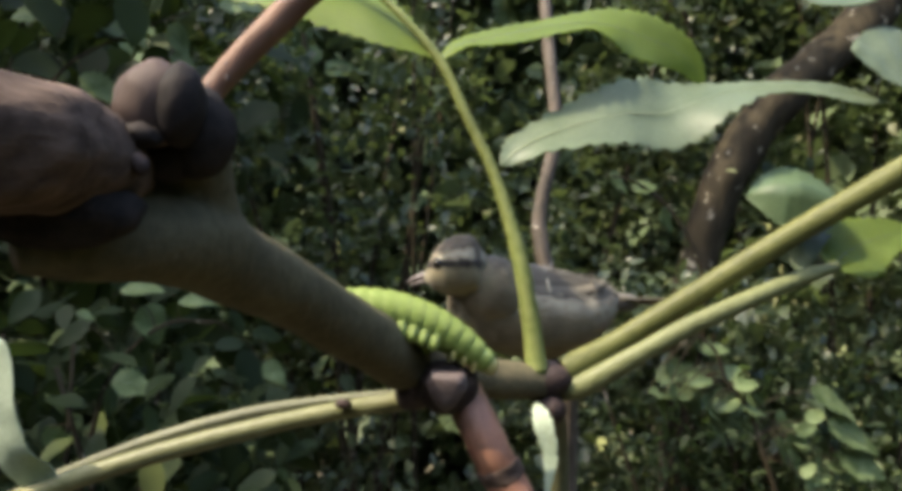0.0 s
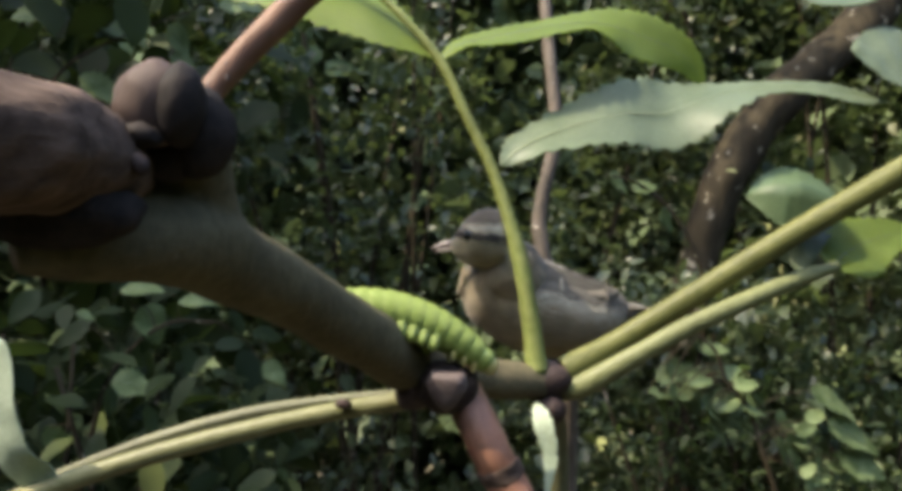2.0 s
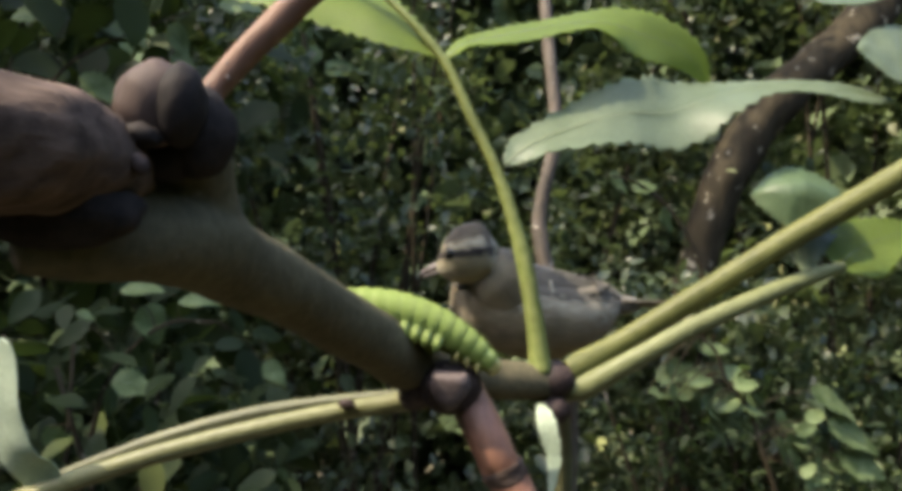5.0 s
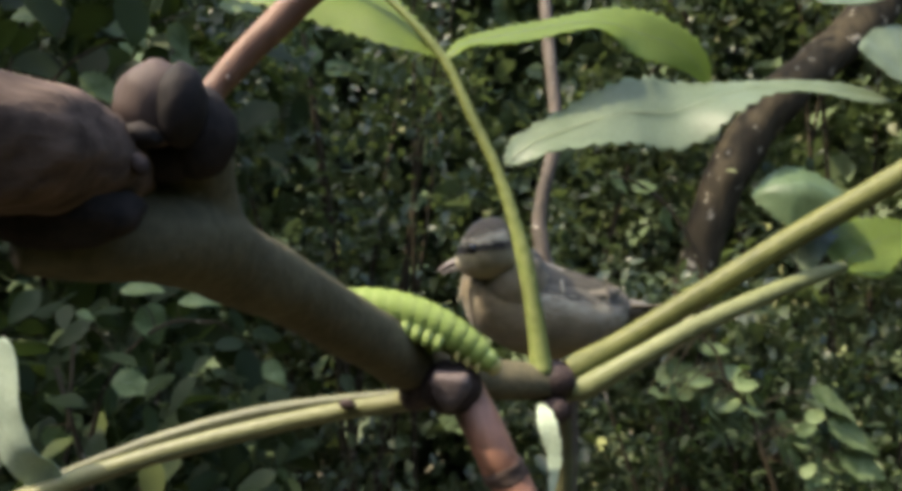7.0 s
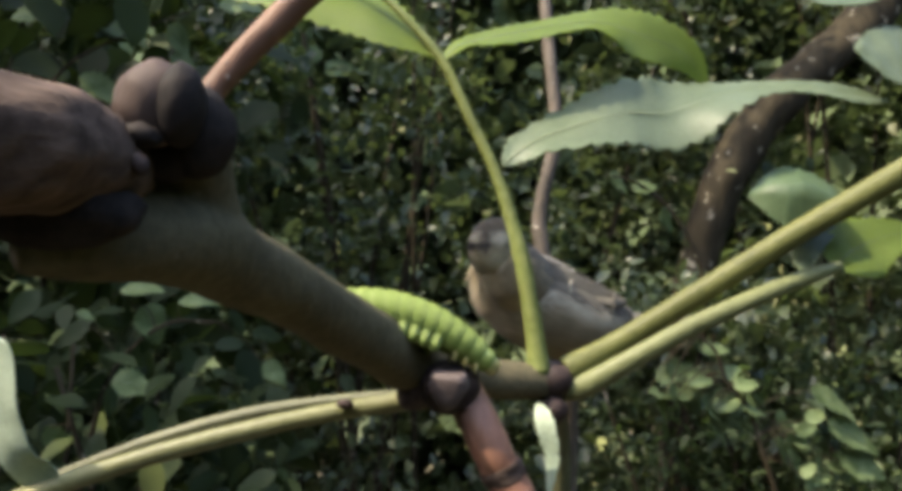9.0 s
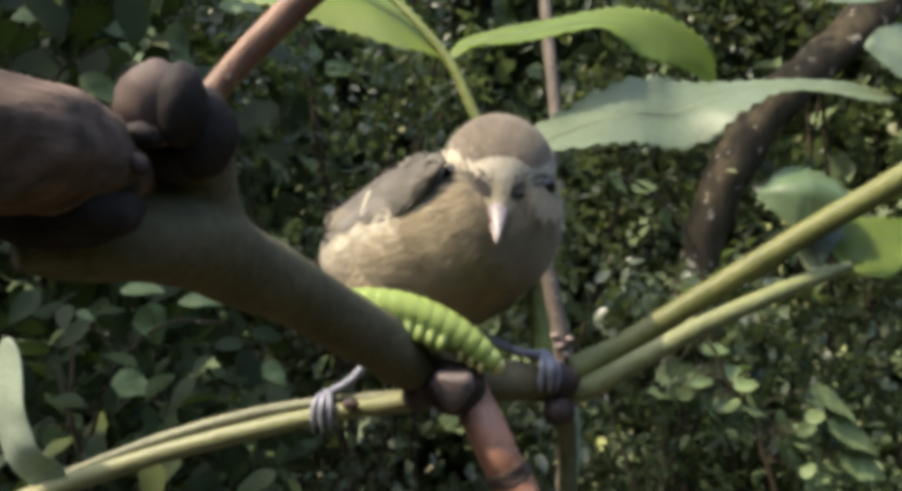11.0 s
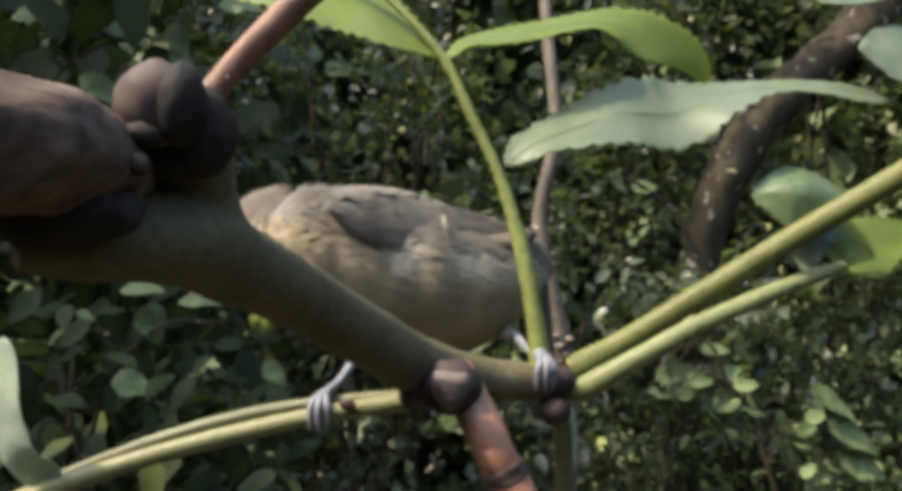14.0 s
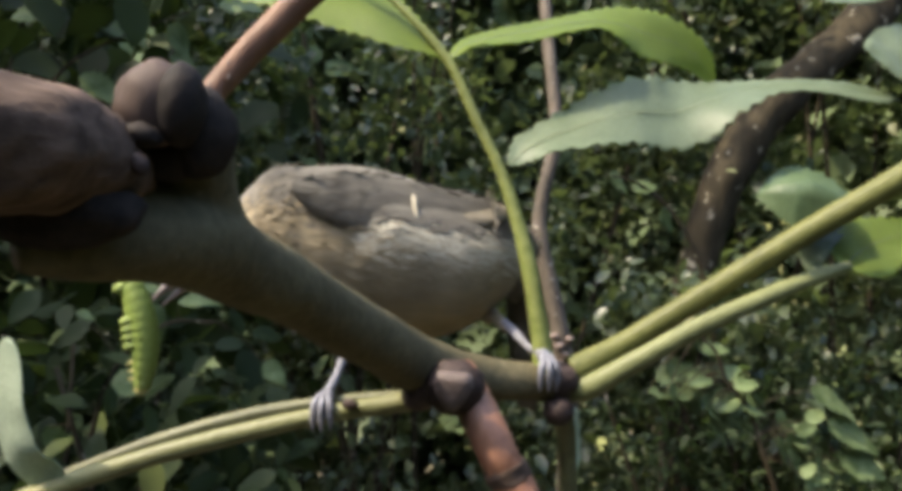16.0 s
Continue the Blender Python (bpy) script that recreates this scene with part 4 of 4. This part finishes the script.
def slopes(keys):
    """Slopes of a smooth line through rows (t, a, b, ...) that never overshoots them."""
    ts, v = np.array([r[0] for r in keys], float), np.array([r[1:] for r in keys], float)
    h = np.diff(ts)[:, None]
    d = np.diff(v, axis=0) / h
    m = np.zeros_like(v)
    w1, w2 = 2 * h[1:] + h[:-1], h[1:] + 2 * h[:-1]
    same = d[:-1] * d[1:] > 0
    safe = np.where(same, d[:-1] * d[1:], 1)
    m[1:-1] = np.where(same, (w1 + w2) * safe / np.where(same, w1 * d[1:] + w2 * d[:-1], 1), 0)
    return ts, v, m


def ease(keys, t):
    """Smooth values between rows (t, a, b, ...)."""
    ts, v, m = slopes(keys)
    if t <= ts[0]:
        return v[0]
    if t >= ts[-1]:
        return v[-1]
    i = int(np.searchsorted(ts, t, "right")) - 1
    h = ts[i + 1] - ts[i]
    u = (t - ts[i]) / h
    return v[i] * (2 * u ** 3 - 3 * u * u + 1) + m[i] * h * (u ** 3 - 2 * u * u + u) + v[i + 1] * (3 * u * u - 2 * u ** 3) + m[i + 1] * h * (u ** 3 - u * u)


def turned(keys):
    """Rows (t, x, y, z, roll, nose down, heading, ...) with the angles as a quaternion without jumps."""
    out, last = [], None
    for t, x, y, z, a, b, c, *more in keys:
        q = pose(0, 0, 0, a, b, c).to_quaternion()
        if last:
            q.make_compatible(last)
        last = q
        out.append((t, x, y, z, *q, *more))
    return out


def placed(row):
    return Matrix.LocRotScale(Vector(row[:3]), Quaternion(row[3:7]).normalized(), None)


# yaw of the branch about its old wood, in degrees
SWAY = [(0, 0.33), (2, 0.33), (3.5, 0.25), (4, 0.0), (6.5, -0.25), (8.5, -0.25), (9, 0.08), (10.2, -0.5), (11.3, -0.75), (12, -0.5), (12.5, -0.75), (13, -0.7), (13.5, -0.4), (14, -0.25), (14.5, -0.17), (15, -0.4), (15.5, -0.4), (16, -0.65)]


def branch_pose(t):
    a = float(ease(SWAY, t)[0])
    return Matrix.Translation(PIVOT) @ pose(0, 0, 0, 0, 0, a) @ Matrix.Translation(-PIVOT)


# body: t, x, y, z, roll, nose down, heading (180 faces west, -90 faces the camera)
BODY = [
    (0.0, 0.0358, 0.3325, 1.2734, 0, -4, 183), (1.2, 0.0370, 0.3325, 1.2734, 0, -6, 183), (1.5, 0.0395, 0.3325, 1.2747, 0, -14, 183), (3.5, 0.0395, 0.3325, 1.2742, 0, -12, 183), (4.0, 0.0358, 0.3325, 1.2734, 0, -5, 183),
    (6.5, 0.0395, 0.3325, 1.2730, 0, -8, 183), (7.2, 0.0407, 0.3325, 1.2742, 0, -12, 183), (7.5, 0.0419, 0.3325, 1.2747, 0, -22, 183), (9.2, 0.0419, 0.3325, 1.2747, 0, -22, 183),
    (9.9, 0.0306, 0.2850, 1.2846, 0, -20, 190), (10.4, -0.0073, 0.2250, 1.2978, 0, -10, 260), (10.9, -0.0060, 0.1850, 1.3009, 0, -10, 310), (11.3, -0.0025, 0.1820, 1.2966, 0, -26, 318), (11.5, -0.0032, 0.1820, 1.2962, 0, -14, 322),
    (11.7, -0.0025, 0.1820, 1.2952, 0, 2, 325), (12.0, -0.0049, 0.1830, 1.2894, 0, 4, 312), (12.2, -0.0049, 0.1830, 1.2850, 0, 8, 310), (12.35, -0.0049, 0.1840, 1.2854, 0, 8, 307), (12.5, -0.0008, 0.1940, 1.2911, 0, -5, 258), (12.7, 0.0008, 0.1980, 1.2900, 0, -10, 244), (13.0, 0.0020, 0.2000, 1.2915, 0, -13, 228),
    (13.5, -0.0050, 0.1950, 1.2932, 0, -10, 208), (14.0, -0.0098, 0.1920, 1.2940, 0, -8, 200), (14.3, -0.0148, 0.1900, 1.2947, 0, -6, 196), (14.8, -0.0145, 0.1900, 1.2942, 0, -5, 195), (15.5, -0.0138, 0.1900, 1.2945, 0, -6, 195), (16.0, -0.0151, 0.1881, 1.2987, 0, -7, 194)]
# head: the same
HEAD = [
    (0.0, 0.0020, 0.3174, 1.2908, 4, 8, 168), (0.4, 0.0076, 0.3185, 1.2930, 0, 60, 186), (1.2, 0.0055, 0.3183, 1.2933, 0, 54, 196), (1.5, 0.0109, 0.3180, 1.2988, 2, 2, 160), (2.0, 0.0130, 0.3184, 1.3019, 1, 0, 170),
    (2.5, 0.0137, 0.3185, 1.3019, 1, -1, 174), (3.0, 0.0126, 0.3181, 1.2984, 1, 2, 178), (3.5, 0.0142, 0.3186, 1.2966, 0, 16, 170), (4.0, 0.0054, 0.3190, 1.2953, 0, 10, 166),
    (6.5, 0.0112, 0.3181, 1.2968, 1, 18, 176), (7.0, 0.0142, 0.3182, 1.2975, 2, 14, 176), (7.3, 0.0150, 0.3205, 1.2972, 0, 4, 205),
    (7.5, 0.0163, 0.3205, 1.2977, 0, -3, 222), (8.0, 0.0200, 0.3194, 1.2982, 0, 4, 150), (8.6, 0.0204, 0.3194, 1.2990, 0, 4, 140), (8.9, 0.0187, 0.3194, 1.2977, 0, 10, 110), (9.2, 0.0175, 0.3194, 1.2977, 0, 12, 90), (9.9, 0.0092, 0.2720, 1.3013, 0, 10, 195), (10.4, -0.0036, 0.2050, 1.3123, 0, 10, 260), (10.9, 0.0091, 0.1670, 1.3139, -5, 25, 270),
    (11.3, 0.0112, 0.1600, 1.3095, -22, 29, 260), (11.5, 0.0185, 0.1560, 1.3052, -100, 75, 225), (11.7, 0.0196, 0.1490, 1.2970, -94, 60, 228), (11.85, 0.0199, 0.1490, 1.2955, -55, 52, 275), (12.0, 0.0198, 0.1490, 1.2955, 14, 24, 342), (12.1, 0.0160, 0.1510, 1.2925, 5, 26, 300), (12.2, 0.0138, 0.1520, 1.2900, 4, 27, 288), (12.35, 0.0138, 0.1530, 1.2905, 4, 28, 288),
    (12.5, -0.0110, 0.1600, 1.2986, 20, 24, 280), (12.7, -0.0090, 0.1600, 1.2993, 12, 12, 280), (13.0, -0.0235, 0.1600, 1.3008, -4, 18, 280),
    (13.5, -0.0358, 0.1710, 1.3012, 0, 30, 222), (13.7, -0.0385, 0.1780, 1.3015, 0, 30, 208), (14.0, -0.0442, 0.1900, 1.3001, 0, 24, 198), (14.1, -0.0665, 0.2060, 1.2880, 0, 70, 225), (14.3, -0.0685, 0.2080, 1.2865, 0, 74, 235), (14.6, -0.0689, 0.2080, 1.2861, 0, 74, 235), (14.7, -0.0760, 0.2110, 1.2870, 2, 66, 210), (14.8, -0.0865, 0.2140, 1.2853, 5, 44, 192), (14.9, -0.0762, 0.2100, 1.2848, 2, 70, 187), (15.0, -0.0758, 0.2100, 1.2844, 0, 72, 185),
    (15.5, -0.0748, 0.2100, 1.2876, 0, 74, 185), (15.7, -0.0742, 0.2100, 1.2910, 2, 72, 186), (15.85, -0.0674, 0.2110, 1.2963, 6, 42, 193), (16.0, -0.0607, 0.2080, 1.2979, 0, 26, 192)]
# lower beak: t, degrees open
JAW = [(0.0, 2), (10.9, 3), (11.3, 12), (11.55, 20), (11.7, 9), (16.0, 9)]
# tail: t, droop, turn
TAIL = [(0.0, -4, 0), (1.2, -6, 0), (1.5, -14, 0), (3.5, -12, 0), (4.0, -5, 0), (7.2, -12, 0), (7.5, -22, 0), (9.2, -22, 0), (11.0, 6, 0), (12.3, 14, 0), (12.8, 70, 0), (16.0, 78, 0)]
# caterpillar after it is taken: middle, roll, nose down, heading, bend between segments
GRUB = [
    (11.6, -0.0056, 0.1490, 1.2856, -14, 23, 10, -3.0), (11.7, -0.0026, 0.1475, 1.2839, -25, 26, 8, -4), (11.85, 0.0165, 0.1350, 1.2867, 0, 10, 20, 6), (11.95, 0.0260, 0.1400, 1.2880, 0, 0, 30, 6), (12.07, 0.0480, 0.1460, 1.3000, 0, -14, 48, 6), (12.2, 0.0173, 0.1440, 1.2735, 0, -6, 56, 1), (12.3, 0.0173, 0.1440, 1.2735, 0, -6, 56, 1), (12.4, 0.0290, 0.1450, 1.2945, 0, -16, 10, 5), (12.53, -0.0045, 0.1470, 1.2955, 0, -40, 40, 8), (12.63, 0.0040, 0.1490, 1.2890, 0, -6, 24, -6), (12.7, 0.0030, 0.1490, 1.2892, 0, -6, 20, -8),
    (13.0, -0.0137, 0.1660, 1.2900, 0, -2, 20, -3), (13.4, -0.0339, 0.1850, 1.2845, 0, -4, 0, 0), (13.85, -0.0330, 0.1900, 1.2834, 0, -4, 0, 1), (14.0, -0.0334, 0.1980, 1.2846, 0, -4, 0, -2), (14.1, -0.0666, 0.2060, 1.2646, 0, 10, 0, -13), (14.2, -0.0757, 0.2080, 1.2624, 0, -16, 0, 2), (14.3, -0.0767, 0.2080, 1.2650, 0, -8, 0, 1), (14.6, -0.0757, 0.2080, 1.2615, 0, -15, 0, 1), (14.7, -0.0787, 0.2080, 1.2627, 0, -30, 0, 5), (14.8, -0.0971, 0.2080, 1.2734, 0, 30, 0, 4),
    (14.9, -0.0803, 0.2060, 1.2567, 0, 58, 0, -6), (15.0, -0.0763, 0.2040, 1.2565, 0, 70, 0, -7), (15.5, -0.0774, 0.2060, 1.2594, 0, 78, 0, -5), (15.7, -0.0786, 0.2060, 1.2634, 0, 84, 0, -3), (15.85, -0.0810, 0.2080, 1.2711, 0, 86, 0, -3), (16.0, -0.0842, 0.2140, 1.2768, 0, 82, 0, -3)]
# feet: on the sapling, then on the leaf stalk and the twig
FEET_A = (pose(0.0436, 0.3466, 1.2476, 0, 0, 180), pose(0.0560, 0.3640, 1.2447, 0, 0, 180))
FEET_B = (pose(0.0189, 0.1700, 1.2745, 0, 12, -80), pose(-0.0269, 0.1630, 1.2669, 0, 0, -92))
HIPS = (Vector((-0.024, -0.006, -0.010)), Vector((0.004, 0.006, -0.010)))


BODY_Q, HEAD_Q, GRUB_Q = turned(BODY), turned(HEAD), turned(GRUB)


def body_pose(t):
    return placed(ease(BODY_Q, t))


def motions():
    walk(branch, [(t, branch_pose(t)) for t in TIMES])
    bodies = {t: body_pose(t) for t in TIMES}
    walk(bird, [(t, bodies[t]) for t in TIMES])
    heads, necks, grips, shanks, tails = [], [], ([], []), ([], []), []
    for t in TIMES:
        inv = bodies[t].inverted()
        h = inv @ placed(ease(HEAD_Q, t))
        heads.append((t, h))
        root, tip = Vector((0.006, 0, 0.0)), h @ Vector((-0.0065, 0, -0.0045))
        way = (tip - root).normalized()
        m = way.to_track_quat("X", "Z").to_matrix().to_4x4()
        m.translation = tip - way * 0.0175
        necks.append((t, m))
        for i in (0, 1):
            if t <= 9.4:
                f = FEET_A[i]
            elif t >= 11.0:
                f = branch_pose(t) @ FEET_B[i]
            else:
                u = (t - 9.4) / 1.6
                f = FEET_A[i].lerp(branch_pose(t) @ FEET_B[i], u * u * (3 - 2 * u))
            f = inv @ f
            grips[i].append((t, f))
            ankle = f @ Vector((0, 0, 0.002))
            m = (HIPS[i] - ankle).to_track_quat("Z", "X").to_matrix().to_4x4()
            m.translation = ankle
            shanks[i].append((t, m))
        d, u = ease(TAIL, t)
        tails.append((t, pose(-0.031, 0, 0.0045, 0, -d, u)))
    walk(head, heads)
    walk(neck, necks)
    walk(jaw, [(t, pose(0.0108, 0, -0.0034, 0, float(ease(JAW, t)[0]), 0)) for t in TIMES])
    walk(tail, tails)
    for obs, sets in ((legs, shanks), (feet, grips)):
        for ob, rows in zip(obs, sets):
            walk(ob, rows)
    # the young leaflet is swung behind the stalk as the bird lands
    walk(young_leaflet, [(0.0, pose(*YOUNG)), (9.4, pose(*YOUNG)), (10.0, pose(0.0240, 0.1850, 1.2630, 0, 0, 30)), (10.6, pose(0.0266, 0.1960, 1.2600, 0, 2, 60)), (16.0, pose(0.0266, 0.1960, 1.2600, 0, 2, 60))])
    grub_rows, bends = [], []
    for t in TIMES:
        v = ease(GRUB_Q, t)
        m = placed(v)
        grub_rows.append((t, branch_pose(t) @ m if t <= 11.6 else m))
        bends.append(float(v[7]))
    walk(grub, grub_rows)
    for i, seg in enumerate(segments):
        rows = []
        for t, bend in zip(TIMES, bends):
            # chain outward from the middle
            k = i - (SEG - 1) / 2
            ang = radians(bend)
            if abs(ang) < 1e-4:
                x, z = k * SEG_STEP, 0.0
            else:
                rad = SEG_STEP / ang
                x, z = rad * math.sin(k * ang), rad * (1 - math.cos(k * ang))
            rows.append((t, pose(x, 0, z, 0, -math.degrees(k * ang), 0)))
        walk(seg, rows)


motions()
